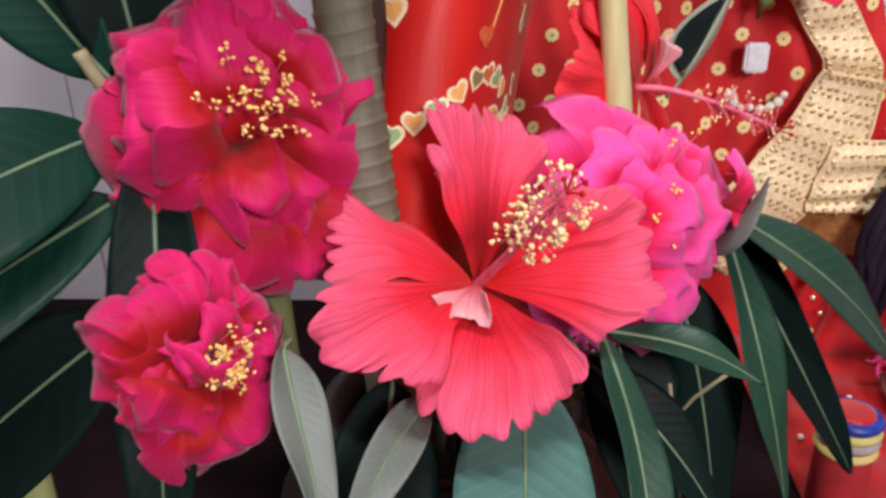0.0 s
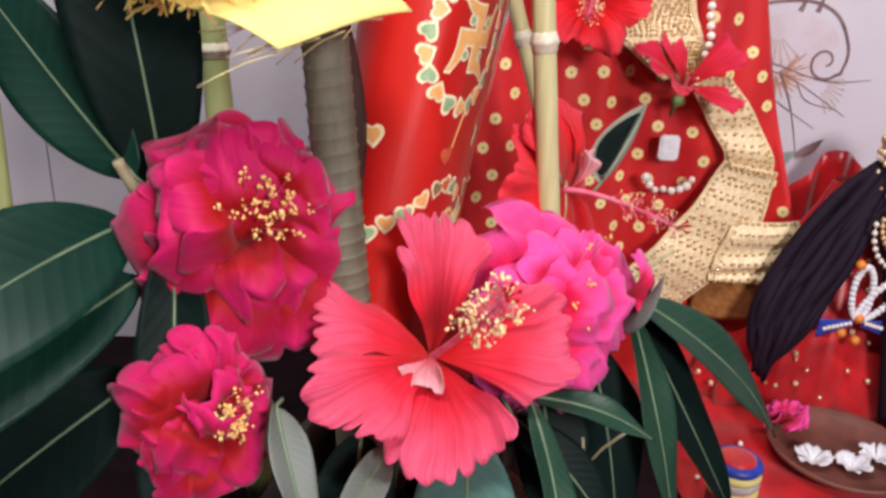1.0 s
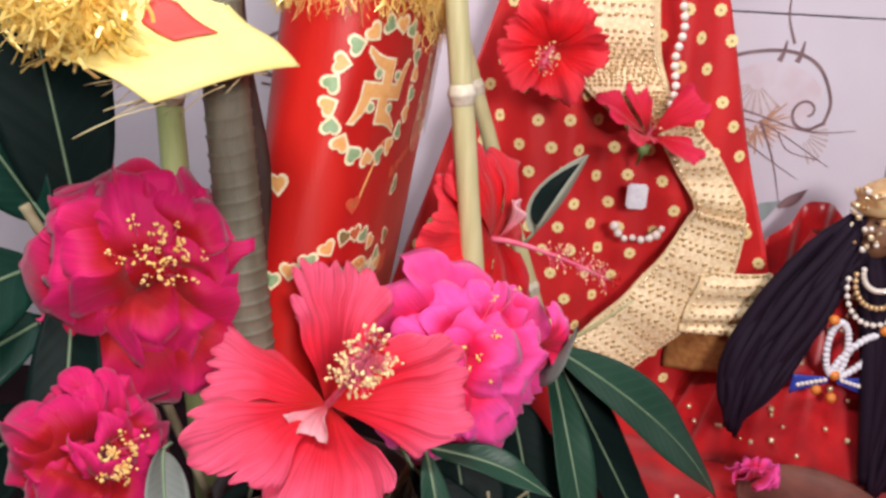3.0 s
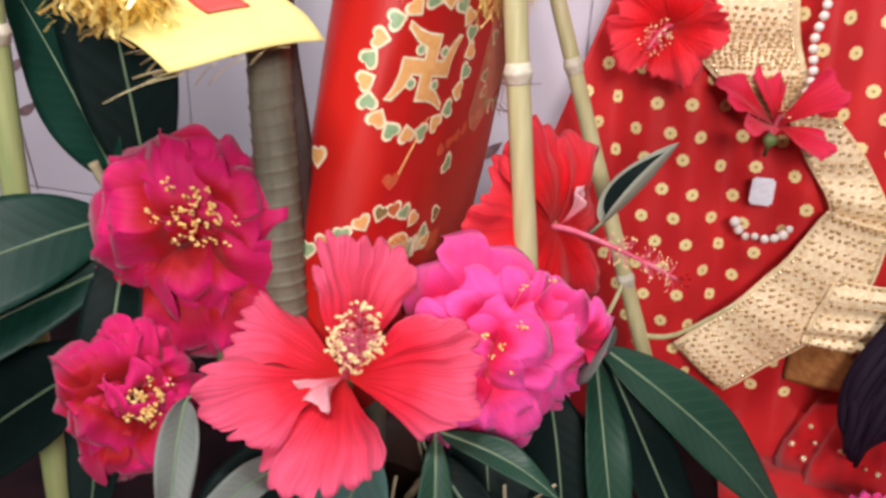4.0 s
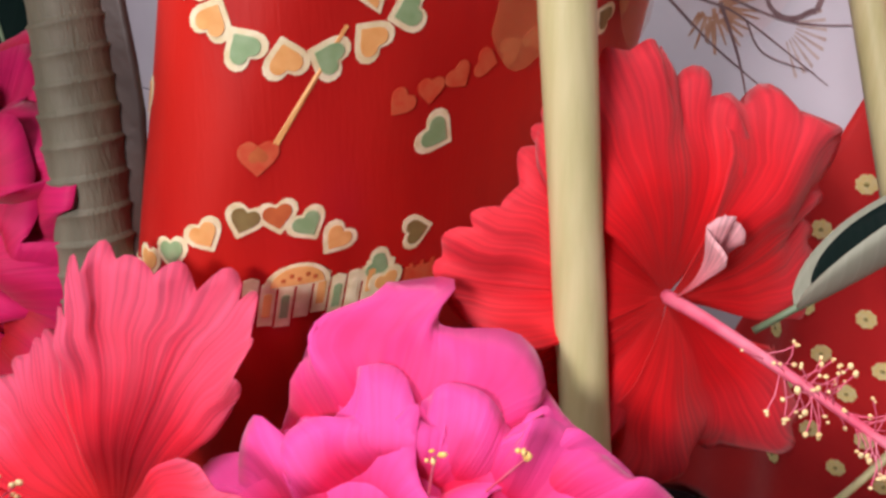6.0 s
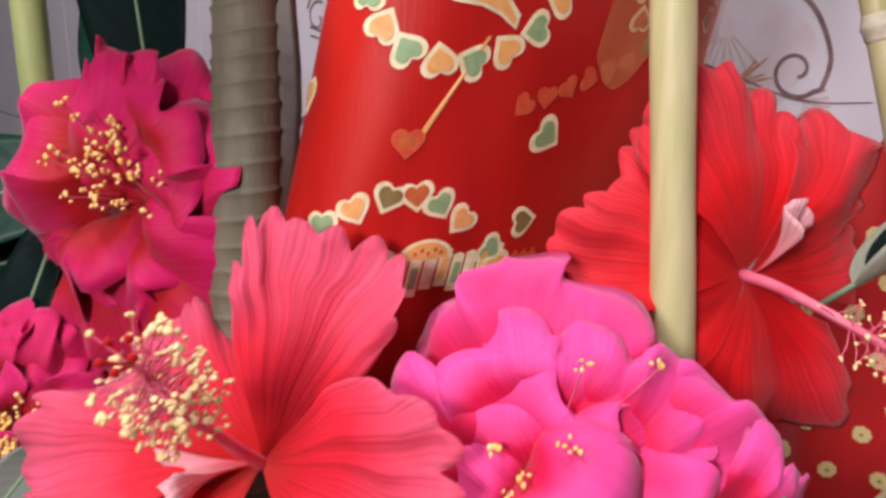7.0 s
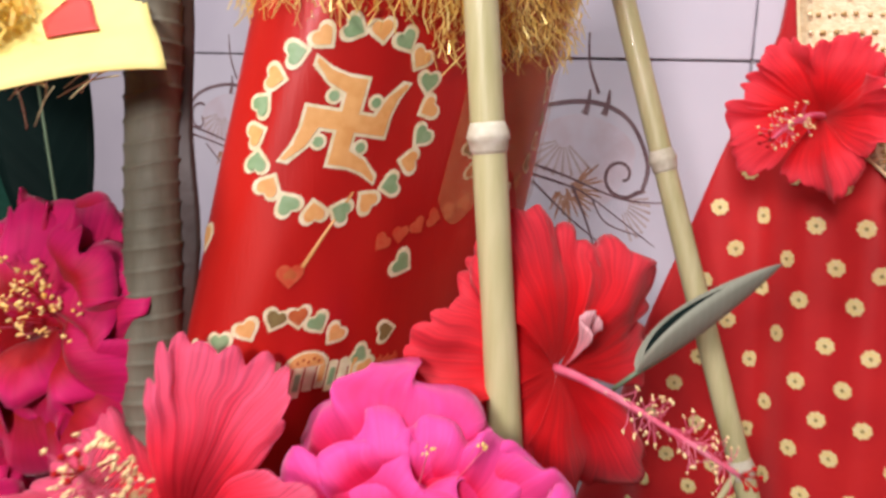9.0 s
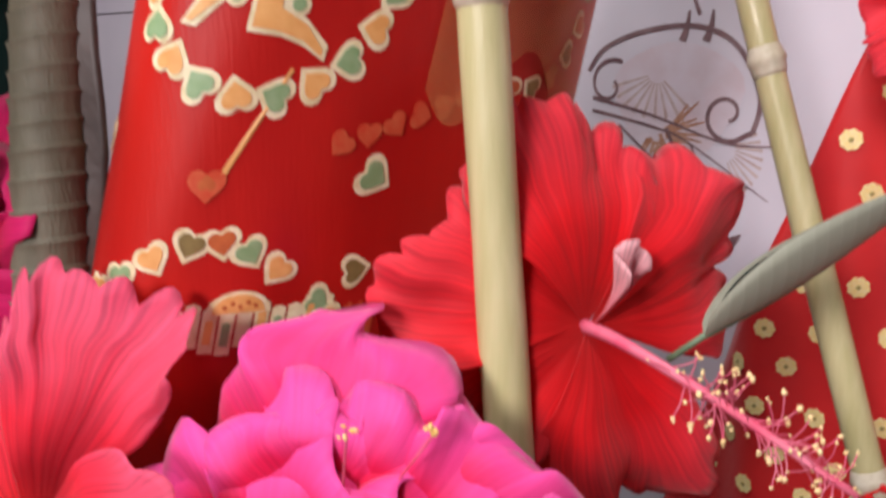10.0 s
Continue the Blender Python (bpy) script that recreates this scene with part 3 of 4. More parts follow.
print_shape("patch_heart", HEART, 0.0795, 0.3535, 20, 0.0038, PRINT_ORANGE, 0.0009, column)
for k in range(9):
    print_shape("thread_print", [(-0.12, -1), (0.12, -1), (0.1, 1), (-0.1, 1)], 0.0865 + 0.0013 * k, 0.350 + 0.001 * math.sin(2 * k), -4, 0.006, PRINT_FADED, 0.0004, column)


def tinsel(name, centre_fn, count, length, seed, parent, material=TINSEL, down=1.0, spread=0.006, width=0.0006):
    """A bunch of thin bright strips."""
    r = rng_of(seed)
    bm = bmesh.new()
    for _ in range(count):
        p = Vector(centre_fn(r))
        d = Vector((r.gauss(0, 1) * spread, r.gauss(0, 1) * spread, -down * length * r.uniform(0.5, 1.1)))
        mid = p + d * 0.5 + Vector((r.gauss(0, 1), r.gauss(0, 1), 0)) * spread * 0.5
        sd = Vector((r.gauss(0, 1), r.gauss(0, 1), r.gauss(0, 0.4))).normalized() * width
        a, b, c = p, mid, p + d
        v = [bm.verts.new(x) for x in (a - sd, a + sd, b - sd, b + sd, c - sd, c + sd)]
        bm.faces.new((v[0], v[1], v[3], v[2]))
        bm.faces.new((v[2], v[3], v[5], v[4]))
    return at_home(part(name, bm, material, smooth=False), parent)


tinsel("fringe", lambda r: col_arc(r.uniform(-0.06, 0.09), 0.512 + r.uniform(-0.006, 0.05), 0.002), 1800, 0.013, 5, column, width=0.0003, spread=0.004)["kind"] = "stuff"
tinsel("fringe", lambda r: col_arc(r.uniform(0.075, 0.17), 0.503 + r.uniform(-0.012, 0.06), 0.002), 1500, 0.013, 6, column, width=0.0003, spread=0.005)["kind"] = "stuff"
bm = bmesh.new()
grid(bm, 24, 30, lambda u, v: col_arc(0.098 + 0.075 * v, 0.425 + 0.11 * u - 0.012 * math.sin(v * 9), 0.0014 + 0.002 * v))
at_home(part("gold_gauze", bm, GAUZE, label="sheer gold gauze over the red cloth"), column)

# ---- canes and stalk ----


def cane(name, lo, hi, radius, nodes, material, label, seed):
    lo, hi = Vector(lo), Vector(hi)
    root = thing(name, lo, label, "cane", "canes round the flowers")
    pts, rad = [], []
    r = rng_of(seed)
    n = 40
    for i in range(n + 1):
        u = i / n
        p = lo.lerp(hi, u) + Vector((math.sin(u * 5 + seed), math.cos(u * 4 + seed), 0)) * 0.0012
        pts.append(p)
        rad.append(radius * (1 - 0.12 * u) * (1 + 0.02 * r.uniform(-1, 1)))
    bm = bmesh.new()
    tube(bm, pts, rad, 18)
    at_home(part("shaft", bm, material), root)
    for u in nodes:
        p, d = lo.lerp(hi, u) + Vector((math.sin(u * 5 + seed), math.cos(u * 4 + seed), 0)) * 0.0012, (hi - lo).normalized()
        bm = bmesh.new()
        q = [p + d * k * 0.0022 for k in (-3, -2, -0.6, 0, 0.8, 2, 3)]
        tube(bm, q, [radius * f for f in (0.9, 1.04, 1.06, 1.18, 1.12, 1.02, 0.9)], 18)
        at_home(part("node", bm, NODE, label="pale ringed cane joint"), root)
    return root


def on_line(base, z):
    x, y, lx, ly = base
    return (x + lx * (z - 0.42), y + ly * (z - 0.42), z)


B1, B2, ST = (0.099, 0.507, -0.116, 0.015), (0.110, 0.675, -0.346, -0.021), (-0.022, 0.434, -0.098, 0.129)
cane("bamboo_stick", on_line(B1, TABLE_Z), on_line(B1, 0.75), 0.0075, ((0.454 - TABLE_Z) / (0.75 - TABLE_Z), 0.2), BAMBOO, "pale straw-coloured bamboo stick standing upright with a ringed joint", 1)
fork = cane("bamboo_stick", on_line(B2, TABLE_Z), on_line(B2, 0.78), 0.0068, ((0.434 - TABLE_Z) / (0.78 - TABLE_Z), (0.265 - TABLE_Z) / (0.78 - TABLE_Z)), BAMBOO, "pale leaning bamboo stick with a thin side shoot", 2)
bm = bmesh.new()
tube(bm, spline([on_line(B2, 0.267), (0.155, 0.655, 0.245), (0.138, 0.64, 0.212)], 8), [0.0022, 0.002, 0.002, 0.0018, 0.0018, 0.0016, 0.0016, 0.0014, 0.0012], 8)
at_home(part("side_shoot", bm, BAMBOO), fork)
bm = bmesh.new()
tube(bm, spline([on_line(B2, 0.215), (0.21, 0.674, 0.224), (0.25, 0.668, 0.262)], 8), [0.0028, 0.0026, 0.0025, 0.0024, 0.0022, 0.002, 0.0018, 0.0016, 0.0014], 8)
at_home(part("side_shoot", bm, BAMBOO), fork)
cane("green_cane", (-0.10, 0.60, TABLE_Z), (-0.15, 0.665, 0.72), 0.011, (0.55,), BAMBOO_GREEN, "greenish cane standing behind the yellow paper", 3)
cane("green_cane", (-0.2, 0.425, TABLE_Z), (-0.185, 0.425, 0.74), 0.0085, (0.6,), BAMBOO_GREEN, "yellow-green cane standing among the dark leaves", 4)

stalk = thing("ringed_stalk", on_line(ST, TABLE_Z), "dry grey-brown palm stalk ringed by a spiral ridge", "stalk")
bm = bmesh.new()
pts, rad = [], []
N = 420
for i in range(N + 1):
    z = 0.26 + 0.34 * i / N
    pts.append(on_line(ST, z))
    ph = (z / 0.0088 + 0.12 * math.sin(z * 90)) % 1.0
    rad.append(0.0122 * (1 - 0.5 * (z - 0.42)) * (0.965 + 0.085 * ph ** 5))
rings = tube(bm, pts, rad, 28)
for v in bm.verts:
    a = math.atan2(v.co.y - 0.434, v.co.x + 0.022)
    v.co.z += 0.0022 * math.sin(a + 0.6)
at_home(part("stem", bm, STALK), stalk)
bm = bmesh.new()
tube(bm, [on_line(ST, TABLE_Z), on_line(ST, 0.265)], [0.015, 0.0126], 20)
at_home(part("foot", bm, STALK), stalk)
bm = bmesh.new()
grid(bm, 20, 4, lambda u, v: Vector(on_line(ST, 0.27 + 0.3 * u)) + Vector((0.0085 + (0.006 + 0.003 * math.sin(u * 15)) * v * math.sin(math.pi * u ** 0.8), 0.004 + 0.006 * v + 0.002 * math.sin(u * 19), 0)))
at_home(thick(part("sheath", bm, CLAY, label="dark dried sheath along the stalk"), 0.0006), stalk)

# ---- flowers ----


def petal(parent, L, half, cup, ruffle, seed, M, material, nu=12, nv=36, notch=0.05, waves=4.0, veins=0.0003, name="petal", thin=0.00035, crumple=0.0):
    """One petal as a fan from the throat. L: length; half: half its angle; cup: (rise, fall) of its section; crumple: uneven folds in metres."""
    r = rng_of(seed)
    ph = [r.uniform(0, 6.28) for _ in range(6)]
    teeth = 7 + r.random() * 3
    shift = Vector((seed * 0.37, seed * 0.11, 0))

    def fn(u, v):
        w = v * 2 - 1
        scallop = abs(math.sin(teeth * w * 1.5 + ph[0])) ** 0.7 - 0.6
        rim = 1 - 0.24 * abs(w) ** 3 + notch * scallop * (0.6 + 0.4 * math.sin(7 * w + ph[1])) + 0.06 * math.sin(3 * w + ph[2]) + 0.03 * math.sin(6.5 * w + ph[5])
        rr = L * u * (1 + (rim - 1) * u ** 2)
        ang = radians(half) * w * (0.97 + 0.03 * min(1, u * 1.6))
        z = L * (cup[0] * u - cup[1] * u * u)
        z += ruffle * L * u ** 2.2 * (math.sin(waves * w * 1.7 + ph[3]) * (0.35 + 0.65 * abs(w)) + 0.35 * math.sin(waves * 2.3 * w + ph[4]))
        z += veins * u * (1 - 0.3 * u) * math.sin(24 * w + 2 * math.sin(5 * w))
        p = Vector((rr * math.cos(ang), rr * math.sin(ang), z))
        if crumple:
            p += noise.noise_vector(p * 42 + shift) * crumple * 1.15 * u ** 1.3 + noise.noise_vector(p * 95 + shift) * crumple * 0.3 * u
        return M @ p
    bm = bmesh.new()
    grid(bm, nu, nv, fn)
    return thick(part(name, bm, material, parent), thin)


def frilled_petal(parent, L, half, cup, frill, waves, curl, seed, M, material, nu=18, nv=60):
    """A broad rounded petal of a full flower: smooth in its middle, its rim thrown into soft ruffles that lean over."""
    r = rng_of(seed)
    ph = [r.uniform(0, 6.28) for _ in range(7)]
    shift = Vector((seed * 0.37, seed * 0.11, 0))

    def fn(u, v):
        w = v * 2 - 1
        rim = 1 - 0.26 * abs(w) ** 3 + 0.03 * math.sin(8 * w + ph[0]) + 0.012 * math.sin(19 * w + ph[1]) + 0.05 * math.sin(2.6 * w + ph[2])
        rr = L * u * (1 + (rim - 1) * u * u)
        phase = waves * math.pi * w + ph[3] + 0.7 * math.sin(2 * w + ph[4])
        swell = 0.55 + 0.45 * math.sin(2.3 * w + ph[5])
        ang = radians(half) * w * (0.6 + 0.4 * min(1.0, u * 1.5)) + 0.13 * u ** 3 * swell * math.cos(phase)
        z = L * (cup[0] * u - cup[1] * u * u) + frill * L * u ** 2.6 * swell * math.sin(phase)
        edge = u ** 5 * (0.65 + 0.35 * math.sin(3 * w + ph[1]))
        z += 0.17 * L * edge * math.sin(12 * w + ph[6]) + 0.05 * L * edge * math.sin(21 * w + ph[0])
        ang += 0.11 * edge * math.cos(12 * w + ph[6])
        back = max(0.0, u - 0.68) / 0.32
        z -= curl * L * back * back * (0.6 + 0.4 * math.sin(phase + 1.2))
        rr -= 0.25 * curl * L * back * back
        p = Vector((rr * math.cos(ang), rr * math.sin(ang), z))
        p += noise.noise_vector(p * 42 + shift) * 0.0085 * u ** 1.3
        return M @ p
    bm = bmesh.new()
    grid(bm, nu, nv, fn)
    return thick(part("petal", bm, material, parent), 0.0004)


def flower_root(name, where, axis, spin, label, category="hibiscus", group="hibiscus flowers"):
    ob = thing(name, where, label, category, group)
    ob.matrix_world = Matrix.Translation(where) @ frame_of(axis) @ pose(0, 0, 0, 0, 0, spin)
    return ob


def stamens(root, L, lean, seed, count, material, column_mat=COLUMN, reach=0.012, start=0.45, knob=0.0011, stigma=True):
    """A long column with pollen-tipped filaments round its upper part and five stigma threads at its end."""
    r = rng_of(seed)
    bm = bmesh.new()
    lean = root.matrix_world.to_3x3().inverted() @ Vector(lean)
    pts = [Vector((0, 0, L * u)) + lean * u * u for u in (0, 0.25, 0.5, 0.75, 1.0)]
    tube(bm, spline(pts, 14), [0.0022 - 0.0013 * i / 14 for i in range(15)], 10)
    col = part("stamen_column", bm, column_mat, root)
    fil, pol = bmesh.new(), bmesh.new()
    for k in range(count):
        u = start + (0.97 - start) * r.random()
        a = r.random() * 6.283
        base = Vector((0, 0, L * u)) + lean * u * u
        d = Vector((math.cos(a), math.sin(a), r.uniform(0.1, 0.7))).normalized() * reach * r.uniform(0.6, 1.1)
        tube(fil, [base, base + d * 0.6 + Vector((0, 0, 0.001)), base + d], 0.0002, 4, False)
        ball(pol, base + d, knob * r.uniform(0.7, 1.3), 6, 0, (r.uniform(0.7, 1.6), r.uniform(0.7, 1.6), r.uniform(0.6, 1.1)))
        if r.random() < 0.5:
            ball(pol, base + d + Vector((r.gauss(0, 1), r.gauss(0, 1), r.gauss(0, 1))) * knob, knob * 0.8, 6)
    part("filament_tuft", fil, column_mat, col)["kind"] = "stuff"
    part("anther_tuft", pol, material, col, "yellow pollen-covered anthers")["kind"] = "stuff"
    if stigma:
        bm = bmesh.new()
        for k in range(5):
            a = 1.257 * k
            top = pts[-1]
            d = Vector((math.cos(a) * 0.5, math.sin(a) * 0.5, 0.8)) * 0.008
            tube(bm, [top, top + d], 0.0004, 5)
            ball(bm, top + d, 0.0012, 6)
        part("stigma", bm, RED, col)
    return col


def single_hibiscus(name, where, axis, spin, L, material, label, seed, angles=(0, 72, 144, 216, 288), lengths=(1, 1, 1, 1, 1), cups=None, half=40, twist=8, ruffle=0.07, col_len=0.05, col_lean=(0, 0, 0), count=60, anther=ANTHER_PALE, reach=0.011, knob=0.0008, crumple=0.004, notch=0.08, start=0.45, petaloid=0):
    root = flower_root(name, where, axis, spin, label)
    for k, (a, f) in enumerate(zip(angles, lengths)):
        cup = cups[k] if cups else (0.62, 0.42)
        petal(root, L * f, half[k] if isinstance(half, tuple) else half, cup, ruffle, seed * 17 + k, pose(0, 0, 0.0006 * k, 0, 0, a) @ pose(0, 0, 0, twist, 0, 0), material, nu=16, nv=56, crumple=crumple, notch=notch, waves=3.2)
    if petaloid:
        petal(root, L * 0.36, 34, (1.3, 0.5), 0.2, seed * 5 + 2, pose(0, 0, 0.004, 0, 0, petaloid) @ pose(0, 0, 0, 35, 0, 0), PALE, nu=10, nv=18, crumple=0.004, name="petaloid")
    stamens(root, col_len, col_lean, seed, count, anther, reach=reach, knob=knob, start=start)
    bm = bmesh.new()
    tube(bm, [(0, 0, -0.034), (0, 0, -0.022), (0, 0, -0.015), (0, 0, -0.009)], [0.0016, 0.002, 0.006, 0.004], 10)
    part("calyx", bm, CALYX, root)
    return root


def double_hibiscus(name, where, axis, spin, R, material, label, seed, stretch=(1, 1), group_count=4, anther=ANTHER, knobs=36, short=None, inner=18):
    """A full, ruffled flower: two loose rings of broad petals, and over them a crowd of shorter, crumpled ones, with scattered anthers."""
    root = flower_root(name, where, axis, spin, label)
    r = rng_of(seed)
    squash = Matrix.Diagonal((stretch[0], stretch[1], 1, 1))
    n = 0
    for count, f, tilt in ((6, 1.0, 2), (6, 0.93, 24)):
        for k in range(count):
            a = 360 * (k + 0.5 * (tilt > 10)) / count + r.uniform(-16, 16)
            tl, f_k = tilt + r.uniform(-16, 16), f * r.uniform(0.86, 1.1)
            if short is not None and math.cos(radians(a - short)) > 0.7:
                f_k, tl = f_k * 0.74, tl + 20
            n += 1
            frilled_petal(root, R * f_k, r.uniform(46, 64), (0.5, 0.45 + 0.2 * r.random()), r.uniform(0.08, 0.16), r.uniform(0.9, 1.9), r.uniform(0.1, 0.4), seed * 31 + n, squash @ pose(0, 0, 0.002 * (tilt > 10), 0, 0, a) @ pose(R * 0.06, 0, 0, r.uniform(-16, 16), -tl, 0), material)
    for k in range(inner):
        a = 137.5 * k + r.uniform(-30, 30)
        q = R * 0.42 * math.sqrt(k / inner)
        out = a + r.uniform(-75, 75)
        tl = 78 - 46 * (q / (R * 0.42)) + r.uniform(-14, 14)
        n += 1
        frilled_petal(root, R * r.uniform(0.46, 0.68), r.uniform(62, 90), (0.5, 0.5 + 0.4 * r.random()), r.uniform(0.14, 0.28), r.uniform(0.8, 1.7), r.uniform(0.2, 0.6), seed * 31 + n, squash @ pose(q * math.cos(radians(a)), q * math.sin(radians(a)), R * 0.08) @ pose(0, 0, 0, 0, 0, out) @ pose(-R * 0.08, 0, 0, r.uniform(-28, 28), -tl, 0), material, 16, 56)
    fil, pol = bmesh.new(), bmesh.new()
    for g in range(group_count):
        ga, gr = r.random() * 6.28, R * r.uniform(0.05, 0.3)
        for k in range(knobs // group_count):
            p = Vector((R * 0.16 + gr * math.cos(ga) + r.gauss(0, 1) * R * 0.13, R * 0.16 + gr * math.sin(ga) + r.gauss(0, 1) * R * 0.13, R * r.uniform(0.42, 0.64)))
            tube(fil, [p * 0.45, p], 0.0003, 4, False)
            for _ in range(4):
                ball(pol, p + Vector((r.gauss(0, 1), r.gauss(0, 1), r.gauss(0, 1))) * 0.0011, 0.0008 * r.uniform(0.7, 1.3), 6, 0, (r.uniform(0.7, 1.5), r.uniform(0.7, 1.5), 0.9))
    part("filament_tuft", fil, COLUMN, root)["kind"] = "stuff"
    part("anther_tuft", pol, anther, root, "clustered golden anthers")["kind"] = "stuff"
    bm = bmesh.new()
    tube(bm, [(0, 0, -0.034), (0, 0, -0.022), (0, 0, -0.015), (0, 0, -0.009)], [0.0016, 0.002, 0.008, 0.006], 10)
    part("calyx", bm, CALYX, root)
    return root


single_hibiscus("hibiscus_flower", (0.033, 0.398, 0.304), (0.33, -0.65, 0.68), 0, 0.067, CORAL, "large open coral-red hibiscus with a pale frilled rim", 3,
                angles=(85, 147, 200, 262, 2), lengths=(1.02, 0.96, 1.0, 0.95, 0.97), cups=((0.72, 0.33), (0.38, 0.4), (0.62, 0.34), (0.82, 0.4), (0.88, 0.38)), half=(34, 27, 28, 37, 42), twist=15, ruffle=0.13, crumple=0.006, notch=0.15, col_len=0.078, col_lean=(0.004, 0.0, 0.008), count=170, knob=0.0009, reach=0.0125, start=0.58, petaloid=245)
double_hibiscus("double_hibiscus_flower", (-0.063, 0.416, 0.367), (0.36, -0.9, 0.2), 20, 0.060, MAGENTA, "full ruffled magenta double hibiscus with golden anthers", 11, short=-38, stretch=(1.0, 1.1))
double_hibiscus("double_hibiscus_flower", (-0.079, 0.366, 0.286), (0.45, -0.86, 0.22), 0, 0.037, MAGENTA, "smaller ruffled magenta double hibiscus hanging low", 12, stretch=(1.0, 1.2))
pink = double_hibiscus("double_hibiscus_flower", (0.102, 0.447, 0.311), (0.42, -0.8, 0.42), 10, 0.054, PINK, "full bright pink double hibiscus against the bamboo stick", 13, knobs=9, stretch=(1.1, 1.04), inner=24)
for k, (tilt, turn) in enumerate(((62, 40), (80, 75), (50, -25))):
    frilled_petal(pink, 0.024, 52, (0.4, 0.5), 0.16, 1.4, 0.3, 900 + k, pink.matrix_world.inverted() @ pose(0.147, 0.452, 0.320) @ frame_of((0.75, -0.6, 0.1)) @ pose(0, 0, 0, 0, 0, turn - 45) @ pose(0, 0, 0, 0, -tilt + 45, 0), PINK, 12, 28)
single_hibiscus("hibiscus_flower", (0.119, 0.527, 0.358), (0.86, -0.46, 0.2), 0, 0.062, RED, "open scarlet hibiscus with a long pink stamen column", 5,
                angles=(88, 150, 212, 285, 22), lengths=(1.05, 0.95, 0.85, 1.0, 1.05), cups=((0.25, 0.4), (0.0, 0.25), (0.0, 0.3), (0.3, 0.45), (0.3, 0.5)), half=(42, 42, 40, 42, 42), twist=5, ruffle=0.13, crumple=0.006, notch=0.1, col_len=0.05, col_lean=(0.036, 0.022, -0.033), count=80, start=0.5, petaloid=100, knob=0.00062)
single_hibiscus("hibiscus_flower", (0.170, 0.748, 0.460), (-0.12, -0.9, 0.12), 0, 0.046, RED, "scarlet hibiscus hung face down on the dotted red cloth", 6,
                cups=((1.0, 0.42), (0.8, 0.5), (0.9, 0.45), (1.05, 0.4), (0.85, 0.5)), half=38, ruffle=0.12, crumple=0.006, notch=0.12, col_len=0.062, col_lean=(-0.006, 0.004, -0.02), count=40)
single_hibiscus("hibiscus_flower", (0.262, 0.748, 0.386), (0.05, -0.55, 0.8), 30, 0.05, CRIMSON, "half-open crimson hibiscus with pointed petals on gold lace", 7,
                cups=((1.0, 0.3), (0.7, 0.3), (0.9, 0.25), (1.05, 0.3), (0.6, 0.3)), half=(24, 20, 26, 20, 24), notch=0.05, ruffle=0.1, col_len=0.016, count=5)

# ---- leaves ----


def leaf(parent, base, tip, normal, width, material, bend=0.01, fold=0.25, wave=0.002, seed=0, roll=0.0, name="leaf", stalk_len=0.012, rib=RIB):
    """A lance-shaped leaf from base to tip with a raised midrib. bend: how far its middle rises along the normal; fold: how steeply its halves rise; roll: how far its sides curl over."""
    base, tip = Vector(base), Vector(tip)
    d = tip - base
    L = d.length
    d.normalize()
    n = Vector(normal)
    n = (n - d * n.dot(d)).normalized()
    s = d.cross(n)
    r = rng_of(seed)
    p1, p2 = r.uniform(0, 6), r.uniform(0, 6)

    def spine(u):
        return base + d * L * u + n * bend * 4 * u * (1 - u) + s * 0.004 * math.sin(3 * u + p1)

    def prof(u):
        return max(0.02, math.sin(math.pi * min(1.0, u ** 0.85)) ** 0.72 * (1 - 0.15 * u))

    def fn(u, v):
        w = (v * 2 - 1)
        x = w * prof(u) * width / 2
        if roll:
            a = roll * w
            off = s * (width / 2 * prof(u) * math.sin(a) / max(abs(roll), 0.01)) + n * (width / 2 * prof(u) * (1 - math.cos(a)) / abs(roll))
        else:
            off = s * x + n * (fold * abs(x) + wave * w * w * math.sin(9 * u + p2 + (1.5 if w > 0 else 0)))
        return spine(u) + off
    bm = bmesh.new()
    grid(bm, 30, 12, fn)
    ob = at_home(thick(part(name, bm, material), 0.0004), parent)
    bm = bmesh.new()
    us = [i / 20 for i in range(21)]
    tube(bm, [base - d * stalk_len] + [spine(u) + n * 0.0003 for u in us], [0.0011] + [0.0011 * (1 - 0.8 * u) for u in us], 6)
    b = part("midrib", bm, rib, ob)
    return ob


sprig = thing("mango_sprig", (-0.115, 0.42, 0.25), "dark glossy mango leaves fanning out beside the magenta flowers", "leaves", "mango sprigs")
bm = bmesh.new()
tube(bm, spline([(-0.04, 0.45, TABLE_Z + 0.12), (-0.08, 0.44, 0.3), (-0.115, 0.42, 0.375), (-0.125, 0.415, 0.4)], 12), 0.003, 8)
at_home(part("stem", bm, TWIG), sprig)
leaf(sprig, (-0.126, 0.428, 0.360), (-0.222, 0.282, 0.322), (0.42, -0.5, 0.75), 0.074, LEAF, 0.008, 0.12, seed=1)
leaf(sprig, (-0.120, 0.412, 0.340), (-0.218, 0.28, 0.277), (0.42, -0.55, 0.7), 0.050, LEAF, 0.006, 0.18, seed=2)
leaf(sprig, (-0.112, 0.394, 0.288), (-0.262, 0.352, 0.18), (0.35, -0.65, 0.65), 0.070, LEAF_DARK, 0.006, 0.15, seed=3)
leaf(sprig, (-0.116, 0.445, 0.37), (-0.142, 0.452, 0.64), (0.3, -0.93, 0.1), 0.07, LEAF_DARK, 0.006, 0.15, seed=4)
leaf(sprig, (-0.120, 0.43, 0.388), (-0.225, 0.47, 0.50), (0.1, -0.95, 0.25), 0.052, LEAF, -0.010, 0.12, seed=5)
